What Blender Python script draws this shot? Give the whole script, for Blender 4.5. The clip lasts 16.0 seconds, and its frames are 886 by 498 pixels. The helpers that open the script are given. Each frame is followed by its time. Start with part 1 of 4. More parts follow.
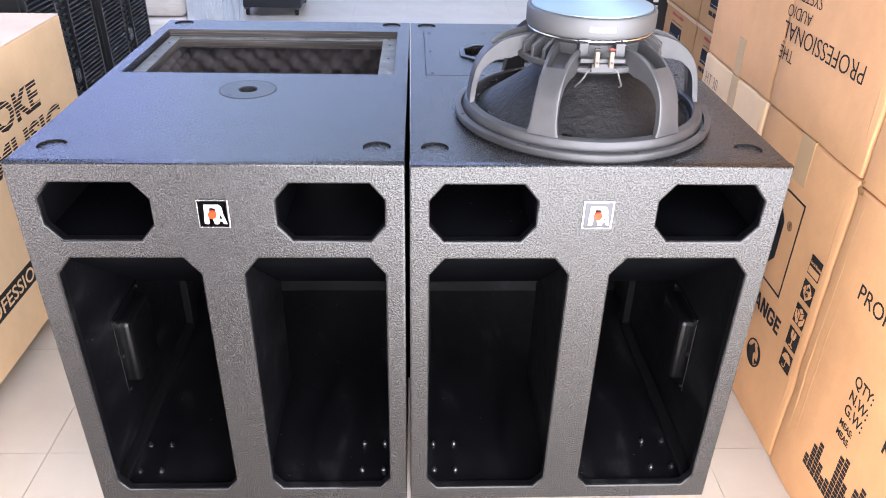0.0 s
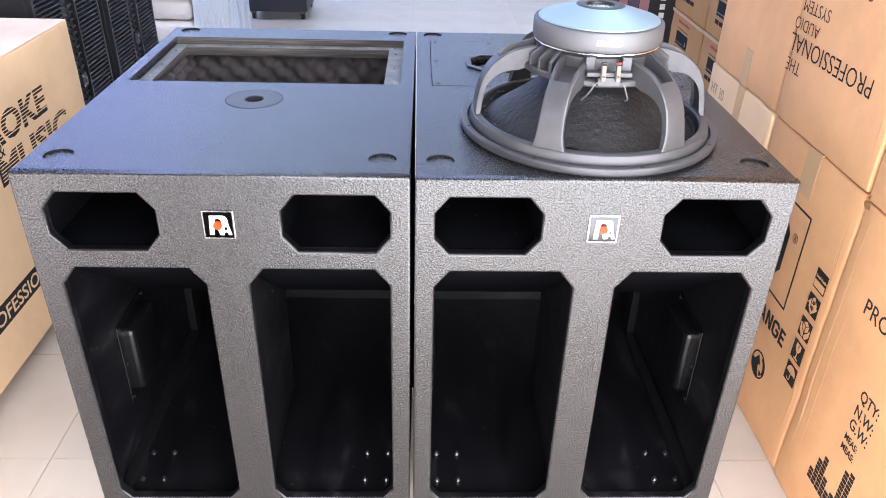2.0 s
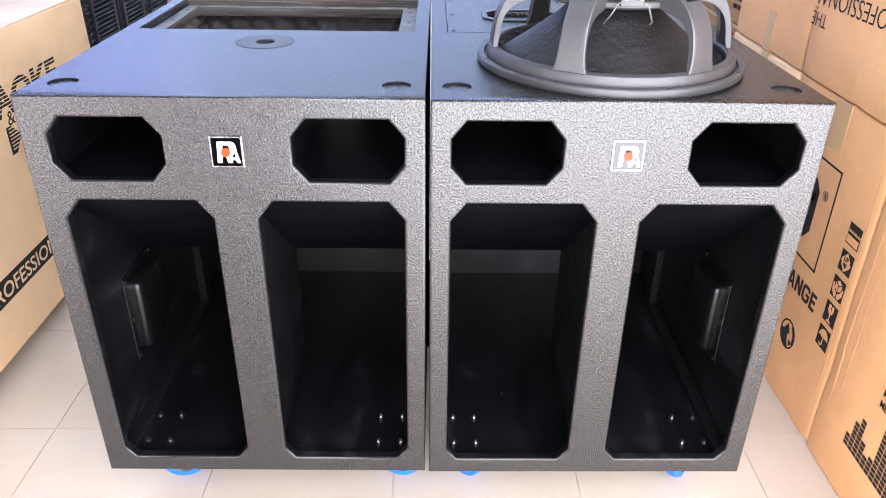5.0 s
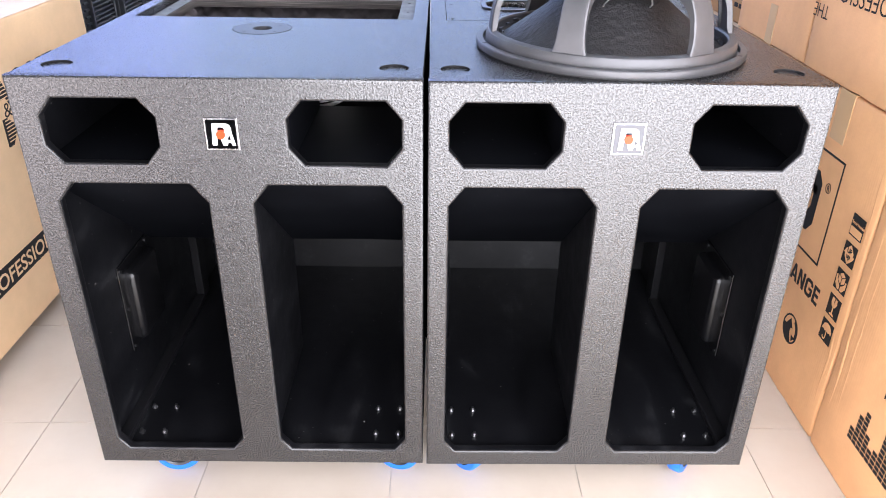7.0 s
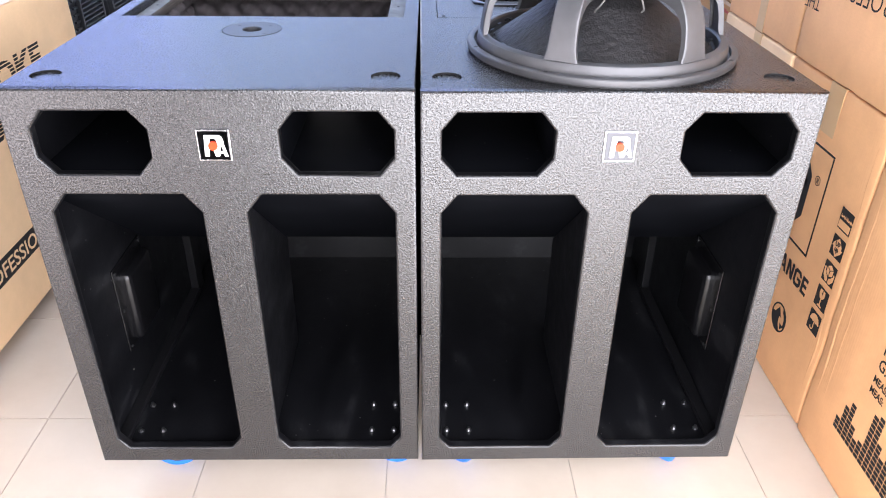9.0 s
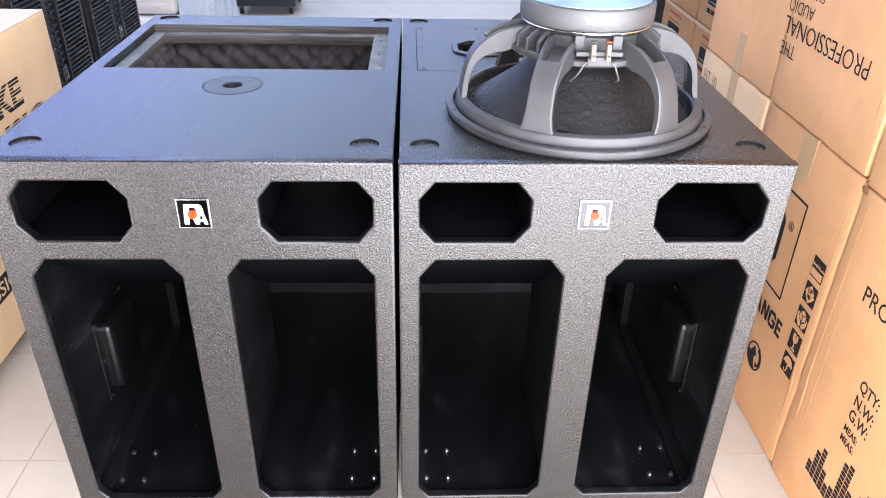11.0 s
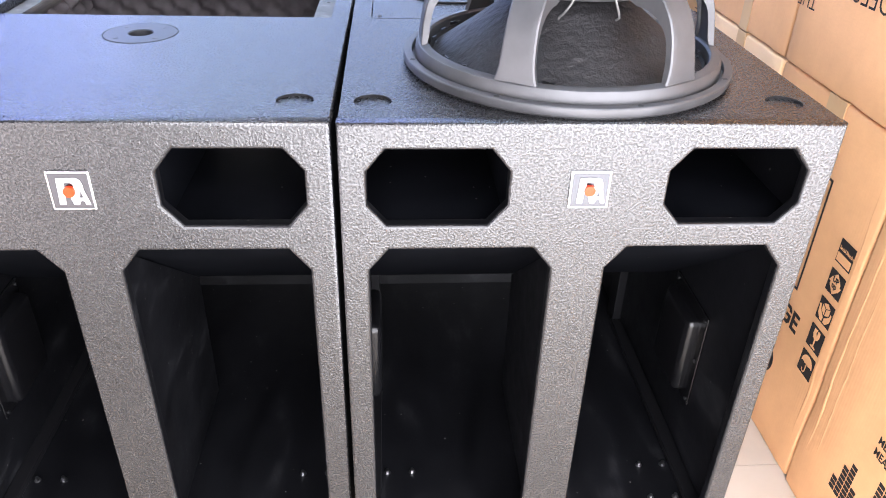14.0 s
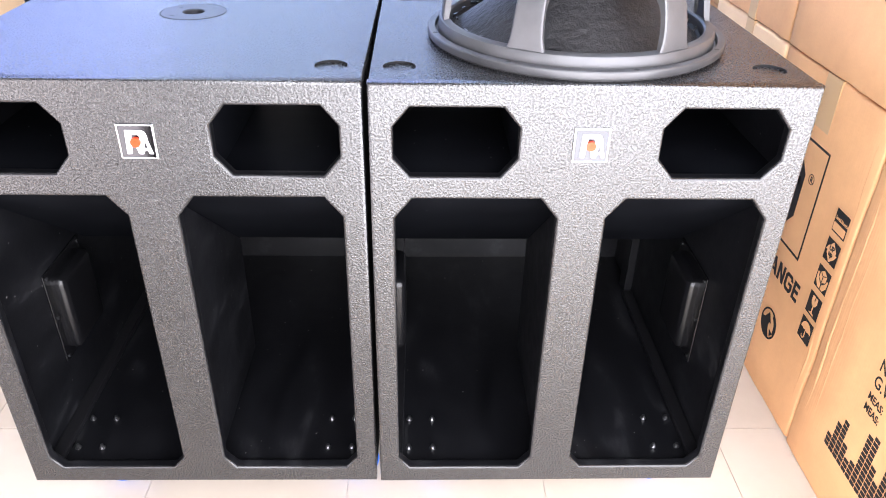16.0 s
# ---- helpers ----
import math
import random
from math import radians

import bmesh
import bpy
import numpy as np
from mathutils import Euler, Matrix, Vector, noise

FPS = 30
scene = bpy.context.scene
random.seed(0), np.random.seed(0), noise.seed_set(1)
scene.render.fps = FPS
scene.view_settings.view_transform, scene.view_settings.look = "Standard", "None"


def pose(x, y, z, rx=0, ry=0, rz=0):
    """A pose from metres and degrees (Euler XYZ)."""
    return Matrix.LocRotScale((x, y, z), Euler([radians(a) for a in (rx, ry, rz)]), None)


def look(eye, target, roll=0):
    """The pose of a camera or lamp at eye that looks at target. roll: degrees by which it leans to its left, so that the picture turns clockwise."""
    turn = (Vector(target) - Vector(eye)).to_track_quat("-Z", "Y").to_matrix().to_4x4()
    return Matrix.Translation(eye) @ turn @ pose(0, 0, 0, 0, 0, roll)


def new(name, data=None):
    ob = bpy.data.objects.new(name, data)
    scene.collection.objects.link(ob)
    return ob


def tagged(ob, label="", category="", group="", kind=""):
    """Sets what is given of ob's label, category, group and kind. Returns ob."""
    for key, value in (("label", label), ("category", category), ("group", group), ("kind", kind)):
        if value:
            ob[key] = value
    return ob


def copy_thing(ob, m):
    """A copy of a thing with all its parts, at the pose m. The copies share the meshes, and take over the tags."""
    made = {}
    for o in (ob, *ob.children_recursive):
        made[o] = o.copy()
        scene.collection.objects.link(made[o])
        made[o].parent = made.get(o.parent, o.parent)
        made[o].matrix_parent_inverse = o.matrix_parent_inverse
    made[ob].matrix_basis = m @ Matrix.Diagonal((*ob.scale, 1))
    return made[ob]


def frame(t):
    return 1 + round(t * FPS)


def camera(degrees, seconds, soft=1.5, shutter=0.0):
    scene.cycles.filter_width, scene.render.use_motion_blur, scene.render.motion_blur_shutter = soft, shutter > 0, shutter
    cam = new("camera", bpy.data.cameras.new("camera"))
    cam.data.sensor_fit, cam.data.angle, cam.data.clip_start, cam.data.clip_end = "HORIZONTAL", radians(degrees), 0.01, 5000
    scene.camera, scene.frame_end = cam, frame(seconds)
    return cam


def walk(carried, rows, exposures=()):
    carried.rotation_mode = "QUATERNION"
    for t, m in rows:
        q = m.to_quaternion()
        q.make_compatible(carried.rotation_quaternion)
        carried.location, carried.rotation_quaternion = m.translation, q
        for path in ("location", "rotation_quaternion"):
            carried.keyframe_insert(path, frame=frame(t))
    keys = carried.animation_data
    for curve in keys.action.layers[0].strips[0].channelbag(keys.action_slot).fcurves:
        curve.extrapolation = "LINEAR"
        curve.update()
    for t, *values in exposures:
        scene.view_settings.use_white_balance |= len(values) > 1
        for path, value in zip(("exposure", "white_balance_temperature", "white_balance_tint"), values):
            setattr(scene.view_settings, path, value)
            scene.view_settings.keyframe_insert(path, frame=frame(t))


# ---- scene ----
cam = camera(61.3, 16.0, soft=1.0)
PATH = [
    (0, (0.016, -1.051, 1.366), (0.085, 0.67, 0.35), 1.3),
    (0.5, (0.017, -1.038, 1.382), (0.09, 0.683, 0.366), 1.7),
    (1, (0.015, -1.031, 1.386), (0.09, 0.69, 0.37), 1.9),
    (1.5, (0.015, -1.031, 1.387), (0.083, 0.69, 0.37), 1.8),
    (2, (0.014, -1.042, 1.379), (0.073, 0.683, 0.369), 1.6),
    (2.5, (0.012, -1.066, 1.356), (0.061, 0.665, 0.355), 1.4),
    (3, (0.012, -1.078, 1.322), (0.048, 0.656, 0.325), 1.1),
    (3.5, (0.012, -1.081, 1.302), (0.044, 0.659, 0.316), 1.0),
    (4, (0.012, -1.078, 1.277), (0.04, 0.67, 0.307), 0.9),
    (6.5, (0.016, -1.059, 1.182), (0.033, 0.706, 0.243), 0.9),
    (7, (0.018, -1.07, 1.184), (0.036, 0.699, 0.25), 0.9),
    (7.5, (0.011, -1.07, 1.183), (0.028, 0.697, 0.246), 0.9),
    (8, (0.012, -1.07, 1.182), (0.031, 0.688, 0.23), 0.8),
    (8.5, (0.015, -1.067, 1.188), (0.041, 0.675, 0.206), 0.7),
    (9, (0.016, -1.049, 1.243), (0.055, 0.677, 0.234), 0.7),
    (9.5, (0.012, -1.051, 1.294), (0.069, 0.673, 0.281), 0.9),
    (10, (0.011, -1.052, 1.316), (0.08, 0.673, 0.305), 1.1),
    (12.5, (0.068, -0.92, 1.36), (0.156, 0.797, 0.339), 1.8),
    (13, (0.071, -0.905, 1.341), (0.172, 0.812, 0.32), 1.9),
    (13.5, (0.067, -0.844, 1.271), (0.177, 0.866, 0.24), 1.8),
    (14, (0.072, -0.796, 1.218), (0.195, 0.903, 0.168), 1.8),
    (14.5, (0.079, -0.775, 1.218), (0.21, 0.916, 0.158), 1.8),
    (15, (0.062, -0.749, 1.211), (0.187, 0.939, 0.147), 1.7),
    (15.5, (0.066, -0.809, 1.217), (0.158, 0.884, 0.157), 1.4),
    (16, (0.079, -0.935, 1.213), (0.13, 0.773, 0.173), 1.2),
]
EXPOSURE = [(0.0, 0.38), (4.0, 0.41), (7.0, 0.45), (10.0, 0.46), (12.5, 0.53), (14.5, 0.72), (15.2, 0.82), (16.0, 0.74)]
walk(cam, [(t, look(eye, target, roll)) for t, eye, target, roll in PATH], EXPOSURE)

# ---- world and light ----
world = bpy.data.worlds.new("sky")
scene.world = world
world.use_nodes = True
sky = world.node_tree.nodes.new("ShaderNodeTexSky")
sky.sky_type, sky.sun_disc = "NISHITA", False
sky.sun_elevation, sky.sun_rotation = radians(68), radians(200)
world.node_tree.nodes["Background"].inputs["Strength"].default_value = 0.12
world.node_tree.links.new(sky.outputs[0], world.node_tree.nodes["Background"].inputs["Color"])


def area_lamp(name, eye, target, sx, sy, watts, colour):
    data = bpy.data.lights.new(name, "AREA")
    data.shape, data.size, data.size_y = "RECTANGLE", sx, sy
    data.energy, data.color = watts, colour
    ob = new(name, data)
    ob.matrix_world = look(eye, target)
    return ob


# high sun that falls on the floor just inside the open shop front
sun_data = bpy.data.lights.new("sun", "SUN")
sun_data.energy, sun_data.angle, sun_data.color = 4.0, radians(0.5), (1.0, 0.96, 0.9)
sun = new("sun", sun_data)
sun.matrix_world = look((-0.34 * 3.75, -0.94 * 3.75, 9.27), (0, 0, 0))

# daylight standing in the open shop front behind the walk, beside its pier, and in the two rear windows
area_lamp("shop_front_daylight", (1.145, -1.38, 1.15), (1.145, 0, 1.15), 3.10, 2.26, 200, (0.972, 0.952, 1.03))
area_lamp("side_bay_daylight", (-1.755, -1.38, 0.75), (-1.755, 0, 0.75), 1.85, 1.46, 38, (1.0, 0.90, 0.96))
area_lamp("rear_window_daylight", (-1.05, 8.35, 2.58), (-1.05, 0, 2.2), 4.2, 1.7, 46, (0.38, 0.52, 1.0))
area_lamp("side_window_daylight", (-3.2, 5.05, 2.35), (0, 4.6, 2.1), 4.9, 1.9, 116, (0.36, 0.45, 1.0))


# ---- materials ----
def mat(name, base=(0.5, 0.5, 0.5), rough=0.5, metal=0.0, spec=0.5):
    m = bpy.data.materials.new(name)
    m.use_nodes = True
    b = m.node_tree.nodes["Principled BSDF"]
    b.inputs["Base Color"].default_value = (*base, 1)
    b.inputs["Roughness"].default_value = rough
    b.inputs["Metallic"].default_value = metal
    b.inputs["Specular IOR Level"].default_value = spec
    return m


def bsdf(m):
    return m.node_tree.nodes["Principled BSDF"]


def coords(m):
    n = m.node_tree.nodes
    for x in n:
        if x.type == "TEX_COORD":
            return x.outputs["Object"]
    return n.new("ShaderNodeTexCoord").outputs["Object"]


def noise_tex(m, scale, detail=3.0, rough=0.55, stretch=(1, 1, 1)):
    n, l = m.node_tree.nodes, m.node_tree.links
    mp = n.new("ShaderNodeMapping")
    mp.inputs["Scale"].default_value = stretch
    l.new(coords(m), mp.inputs["Vector"])
    t = n.new("ShaderNodeTexNoise")
    t.inputs["Scale"].default_value, t.inputs["Detail"].default_value = scale, detail
    t.inputs["Roughness"].default_value = rough
    l.new(mp.outputs[0], t.inputs["Vector"])
    return t.outputs["Fac"]


def ramp(m, fac, stops):
    r = m.node_tree.nodes.new("ShaderNodeValToRGB")
    r.color_ramp.elements[0].position, r.color_ramp.elements[0].color = stops[0][0], (*stops[0][1], 1)
    r.color_ramp.elements[1].position, r.color_ramp.elements[1].color = stops[-1][0], (*stops[-1][1], 1)
    for p, c in stops[1:-1]:
        r.color_ramp.elements.new(p).color = (*c, 1)
    m.node_tree.links.new(fac, r.inputs["Fac"])
    return r.outputs["Color"]


def span(m, fac, lo, hi, a=0.0, b=1.0):
    r = m.node_tree.nodes.new("ShaderNodeMapRange")
    for k, v in (("From Min", a), ("From Max", b), ("To Min", lo), ("To Max", hi)):
        r.inputs[k].default_value = v
    m.node_tree.links.new(fac, r.inputs["Value"])
    return r.outputs["Result"]


def bump(m, height, strength, distance):
    n, l = m.node_tree.nodes, m.node_tree.links
    b = n.new("ShaderNodeBump")
    b.inputs["Strength"].default_value, b.inputs["Distance"].default_value = strength, distance
    l.new(height, b.inputs["Height"])
    old = bsdf(m).inputs["Normal"]
    if old.is_linked:
        l.new(old.links[0].from_socket, b.inputs["Normal"])
    l.new(b.outputs[0], old)


def mix_colour(m, fac, a, b, mode="MIX"):
    x = m.node_tree.nodes.new("ShaderNodeMix")
    x.data_type, x.blend_type = "RGBA", mode
    l = m.node_tree.links
    for sock, v in ((x.inputs["Factor"], fac), (x.inputs["A"], a), (x.inputs["B"], b)):
        if isinstance(v, (int, float)):
            sock.default_value = v
        elif isinstance(v, tuple):
            sock.default_value = (*v, 1)
        else:
            l.new(v, sock)
    for o in x.outputs:
        if o.type == "RGBA":
            return o


def to(m, out, key):
    m.node_tree.links.new(out, bsdf(m).inputs[key])


def specks(m, scale, size, colour):
    """Scattered dust specks over the base colour that the material has."""
    v = m.node_tree.nodes.new("ShaderNodeTexVoronoi")
    v.inputs["Scale"].default_value = scale
    m.node_tree.links.new(coords(m), v.inputs["Vector"])
    near = span(m, v.outputs["Distance"], 1.0, 0.0, size * 0.6, size)
    few = span(m, v.outputs["Color"], 0.0, 1.0, 0.70, 0.76)
    mul = m.node_tree.nodes.new("ShaderNodeMath")
    mul.operation = "MULTIPLY"
    m.node_tree.links.new(near, mul.inputs[0])
    m.node_tree.links.new(few, mul.inputs[1])
    to(m, mix_colour(m, mul.outputs[0], bsdf(m).inputs["Base Color"].links[0].from_socket, colour), "Base Color")


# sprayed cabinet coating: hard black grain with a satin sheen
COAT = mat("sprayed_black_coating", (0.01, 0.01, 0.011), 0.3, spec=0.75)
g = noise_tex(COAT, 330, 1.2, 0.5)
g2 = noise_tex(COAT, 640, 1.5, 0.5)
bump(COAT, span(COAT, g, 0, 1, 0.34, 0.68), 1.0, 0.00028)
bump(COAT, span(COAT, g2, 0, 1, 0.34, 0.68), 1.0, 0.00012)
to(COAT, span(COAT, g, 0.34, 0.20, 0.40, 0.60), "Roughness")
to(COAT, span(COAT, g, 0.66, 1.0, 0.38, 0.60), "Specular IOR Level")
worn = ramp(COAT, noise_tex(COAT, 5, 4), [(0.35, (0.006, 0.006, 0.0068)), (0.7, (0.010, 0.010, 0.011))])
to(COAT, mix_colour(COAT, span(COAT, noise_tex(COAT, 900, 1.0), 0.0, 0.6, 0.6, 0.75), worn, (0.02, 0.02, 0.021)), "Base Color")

EDGE = mat("rounded_coating_edge", (0.012, 0.012, 0.013), 0.26, spec=0.5)
bump(EDGE, noise_tex(EDGE, 300, 2), 0.5, 0.0003)
# the same coating without its sheen, so sides and cup walls read as shaded
COAT_SHADE = mat("coating_dulled_for_shade", (0.012, 0.012, 0.013), 0.8, spec=0.15)
bump(COAT_SHADE, noise_tex(COAT_SHADE, 300, 2), 0.6, 0.0009)
INNER = mat("smooth_black_paint", (0.008, 0.008, 0.010), 0.34, spec=0.42)
dirt = span(INNER, noise_tex(INNER, 260, 2, 0.5), 0, 1, 0.72, 0.80)
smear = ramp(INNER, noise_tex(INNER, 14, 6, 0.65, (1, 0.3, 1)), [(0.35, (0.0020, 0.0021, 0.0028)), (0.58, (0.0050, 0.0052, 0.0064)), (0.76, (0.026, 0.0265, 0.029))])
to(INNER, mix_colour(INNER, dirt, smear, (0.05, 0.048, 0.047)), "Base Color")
to(INNER, span(INNER, noise_tex(INNER, 30, 4), 0.26, 0.5), "Roughness")
bump(INNER, noise_tex(INNER, 120, 3), 0.15, 0.001)
specks(INNER, 60, 0.10, (0.22, 0.21, 0.20))
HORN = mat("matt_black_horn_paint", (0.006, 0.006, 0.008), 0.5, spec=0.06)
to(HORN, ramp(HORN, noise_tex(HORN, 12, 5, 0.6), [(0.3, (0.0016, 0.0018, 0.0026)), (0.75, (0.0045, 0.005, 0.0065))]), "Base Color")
specks(HORN, 60, 0.08, (0.20, 0.19, 0.19))
BATTEN = mat("glossy_black_batten", (0.008, 0.008, 0.009), 0.3, spec=0.3)
bump(BATTEN, noise_tex(BATTEN, 90, 3), 0.2, 0.001)

CUP = mat("moulded_black_plastic", (0.004, 0.004, 0.0046), 0.27, spec=0.36)
bump(CUP, noise_tex(CUP, 160, 3), 0.25, 0.0006)
SATIN = mat("satin_black_plastic", (0.009, 0.009, 0.010), 0.30)
bump(SATIN, noise_tex(SATIN, 400, 2), 0.2, 0.0005)
PLATE = mat("dark_pole_plate", (0.02, 0.021, 0.025), 0.42, spec=0.6)
bump(PLATE, noise_tex(PLATE, 500, 2), 0.2, 0.0004)
RUBBER = mat("black_rubber", (0.015, 0.015, 0.016), 0.65)

CAST = mat("grey_lacquered_cast_aluminium", (0.08, 0.08, 0.083), 0.43, 0.45, 0.4)
to(CAST, ramp(CAST, noise_tex(CAST, 22, 4), [(0.3, (0.061, 0.061, 0.064)), (0.7, (0.084, 0.084, 0.088))]), "Base Color")
bump(CAST, noise_tex(CAST, 700, 2), 0.12, 0.0004)
PLATED = mat("zinc_plated_steel", (0.124, 0.126, 0.130), 0.56, 0.6)
to(PLATED, span(PLATED, noise_tex(PLATED, 60, 3, 0.6, (1, 1, 8)), 0.50, 0.60), "Roughness")
# plated metal with the blue of overhead daylight put into its colour
CAP_SKY = mat("plated_cap_with_sky_tint", (0.36, 0.46, 0.53), 0.48, 1.0)
ALU = mat("bright_metal", (0.8, 0.8, 0.8), 0.2, 1.0)
STEEL = mat("worn_bolt_steel", (0.38, 0.38, 0.39), 0.3, 1.0)

CONE = mat("black_paper_cone", (0.011, 0.0105, 0.0115), 0.55, spec=0.42)
bump(CONE, noise_tex(CONE, 75, 5, 0.6), 0.9, 0.006)
bump(CONE, noise_tex(CONE, 320, 2), 0.35, 0.001)

FOAM = mat("dark_brown_acoustic_foam", (0.06, 0.05, 0.046), 0.95, spec=0.1)
to(FOAM, ramp(FOAM, noise_tex(FOAM, 18, 4), [(0.3, (0.058, 0.051, 0.054)), (0.7, (0.102, 0.091, 0.095))]), "Base Color")
bump(FOAM, noise_tex(FOAM, 500, 2), 0.4, 0.001)

PLY = mat("grey_stained_plywood_edge", (0.2, 0.16, 0.13), 0.7)
to(PLY, ramp(PLY, noise_tex(PLY, 40, 4, 0.6, (0.2, 0.2, 14)), [(0.3, (0.020, 0.018, 0.0175)), (0.5, (0.046, 0.040, 0.037)), (0.7, (0.13, 0.112, 0.102))]), "Base Color")
LEDGE = mat("grey_overspray_on_plywood", (0.3, 0.29, 0.28), 0.6)
to(LEDGE, ramp(LEDGE, noise_tex(LEDGE, 24, 6, 0.65), [(0.3, (0.075, 0.077, 0.08)), (0.55, (0.14, 0.142, 0.146)), (0.75, (0.26, 0.262, 0.265))]), "Base Color")

CHROME = mat("polished_badge_metal", (0.62, 0.61, 0.61), 0.2, 1.0)
BADGE_BLACK = mat("badge_dark_mirror", (0.055, 0.055, 0.058), 0.08, 1.0)
RED = mat("red_enamel", (0.58, 0.035, 0.003), 0.35, spec=0.3)
ENAMEL = mat("white_enamel", (0.66, 0.65, 0.65), 0.3, spec=0.4)
BLUE_TYRE = mat("blue_elastic_tyre", (0.01, 0.13, 0.62), 0.45)
bump(BLUE_TYRE, noise_tex(BLUE_TYRE, 90, 3), 0.2, 0.001)
IVORY = mat("ivory_terminal", (0.15, 0.12, 0.088), 0.3)
BRAID = mat("tinsel_lead", (0.16, 0.157, 0.155), 0.45, 0.5)
SCUFF = mat("pale_scuff", (0.17, 0.17, 0.185), 0.6)
WHITE = mat("white_label", (0.82, 0.8, 0.79), 0.5)


def cardboard(name, base):
    m = mat(name, base, 0.78, spec=0.25)
    dark = tuple(c * 0.84 for c in base)
    lite = tuple(min(1, c * 1.07) for c in base)
    c1 = ramp(m, noise_tex(m, 5, 5, 0.6), [(0.3, dark), (0.6, base), (0.8, lite)])
    fib = span(m, noise_tex(m, 260, 3, 0.6, (1, 0.25, 1)), 0.0, 0.25, 0.35, 0.75)
    to(m, mix_colour(m, fib, c1, dark), "Base Color")
    w = m.node_tree.nodes.new("ShaderNodeTexWave")
    w.bands_direction = "Y"
    w.inputs["Scale"].default_value, w.inputs["Distortion"].default_value = 42, 1.0
    m.node_tree.links.new(coords(m), w.inputs["Vector"])
    bump(m, w.outputs["Fac"], 0.05, 0.001)
    bump(m, noise_tex(m, 6, 4), 0.35, 0.012)
    return m


CARD = cardboard("kraft_cardboard", (0.72, 0.39, 0.186))
CARD_PALE = cardboard("pale_kraft_cardboard", (0.78, 0.53, 0.31))
# kraft board whitened: the strong light on the carton top is in this colour
LIT_TOP = cardboard("overlit_carton_top", (0.80, 0.62, 0.51))
CARD_BROWN = cardboard("brown_carton_cardboard", (0.38, 0.20, 0.078))
INK = mat("black_printing_ink", (0.022, 0.02, 0.02), 0.75, spec=0.12)
INK_RED = mat("red_printing_ink", (0.33, 0.07, 0.055), 0.7, spec=0.15)
INK_BLUE = mat("navy_printing_ink", (0.014, 0.0145, 0.017), 0.7, spec=0.12)
INK_PEN = mat("dark_marker_ink", (0.07, 0.055, 0.075), 0.6)
TAPE = mat("brown_packing_tape", (0.42, 0.27, 0.14), 0.3)
bump(TAPE, noise_tex(TAPE, 60, 4), 0.25, 0.002)
TAPE_CLEAR = mat("yellowed_clear_tape", (0.52, 0.33, 0.165), 0.4, spec=0.3)

TILE = mat("cream_ceramic_tile", (0.78, 0.72, 0.64), 0.2, spec=0.5)
oi = TILE.node_tree.nodes.new("ShaderNodeObjectInfo")
tv = ramp(TILE, noise_tex(TILE, 2.2, 6, 0.62), [(0.32, (0.46, 0.39, 0.312)), (0.5, (0.515, 0.445, 0.364)), (0.72, (0.56, 0.496, 0.415))])
to(TILE, mix_colour(TILE, span(TILE, oi.outputs["Random"], 0.0, 0.12), tv, (0.52, 0.47, 0.41)), "Base Color")
to(TILE, span(TILE, noise_tex(TILE, 7, 4), 0.34, 0.48), "Roughness")
GROUT = mat("grey_grout", (0.49, 0.445, 0.39), 0.9)
# dark grey chosen for the unseen front wall, to deepen reflections in the coating
WALL_UNSEEN = mat("dark_unseen_wall", (0.09, 0.09, 0.095), 0.8)
to(WALL_UNSEEN, ramp(WALL_UNSEEN, noise_tex(WALL_UNSEEN, 3, 5), [(0.3, (0.075, 0.075, 0.08)), (0.7, (0.105, 0.105, 0.11))]), "Base Color")
WALL = mat("white_wall_paint", (0.78, 0.78, 0.77), 0.8)
to(WALL, ramp(WALL, noise_tex(WALL, 3, 5), [(0.3, (0.74, 0.74, 0.73)), (0.7, (0.8, 0.8, 0.79))]), "Base Color")
CEIL = mat("white_ceiling_board", (0.82, 0.83, 0.84), 0.85)
bump(CEIL, noise_tex(CEIL, 60, 3), 0.2, 0.002)
FRAME = mat("grey_window_frame", (0.35, 0.35, 0.36), 0.35, 0.6)
PAVE = mat("pale_concrete_pavement", (0.42, 0.41, 0.39), 0.85)
to(PAVE, ramp(PAVE, noise_tex(PAVE, 2, 6), [(0.3, (0.34, 0.33, 0.31)), (0.7, (0.47, 0.46, 0.44))]), "Base Color")
GLASS = bpy.data.materials.new("window_glass")
GLASS.use_nodes = True
bsdf(GLASS).inputs["Transmission Weight"].default_value = 1.0
bsdf(GLASS).inputs["Roughness"].default_value = 0.0
bsdf(GLASS).inputs["IOR"].default_value = 1.05

GRILLE = mat("dark_blue_grey_powder_coat", (0.022, 0.024, 0.029), 0.45)
bump(GRILLE, noise_tex(GRILLE, 300, 2), 0.3, 0.001)
CABINET_DARK = mat("black_cabinet_paint", (0.02, 0.021, 0.025), 0.5)
bump(CABINET_DARK, noise_tex(CABINET_DARK, 220, 2), 0.5, 0.0012)
WRAP = mat("cream_sheet_under_film", (0.78, 0.73, 0.69), 0.25)
bump(WRAP, noise_tex(WRAP, 9, 6, 0.6, (0.5, 1, 2)), 0.7, 0.03)
FILM = mat("crumpled_clear_film", (0.72, 0.78, 0.86), 0.12)
bump(FILM, noise_tex(FILM, 12, 6, 0.6, (2.5, 1, 0.6)), 0.9, 0.04)
PINK = mat("pink_print", (0.42, 0.20, 0.24), 0.3)
MAUVE = mat("mauve_print", (0.13, 0.10, 0.15), 0.2)
bump(MAUVE, noise_tex(MAUVE, 10, 5), 0.6, 0.02)
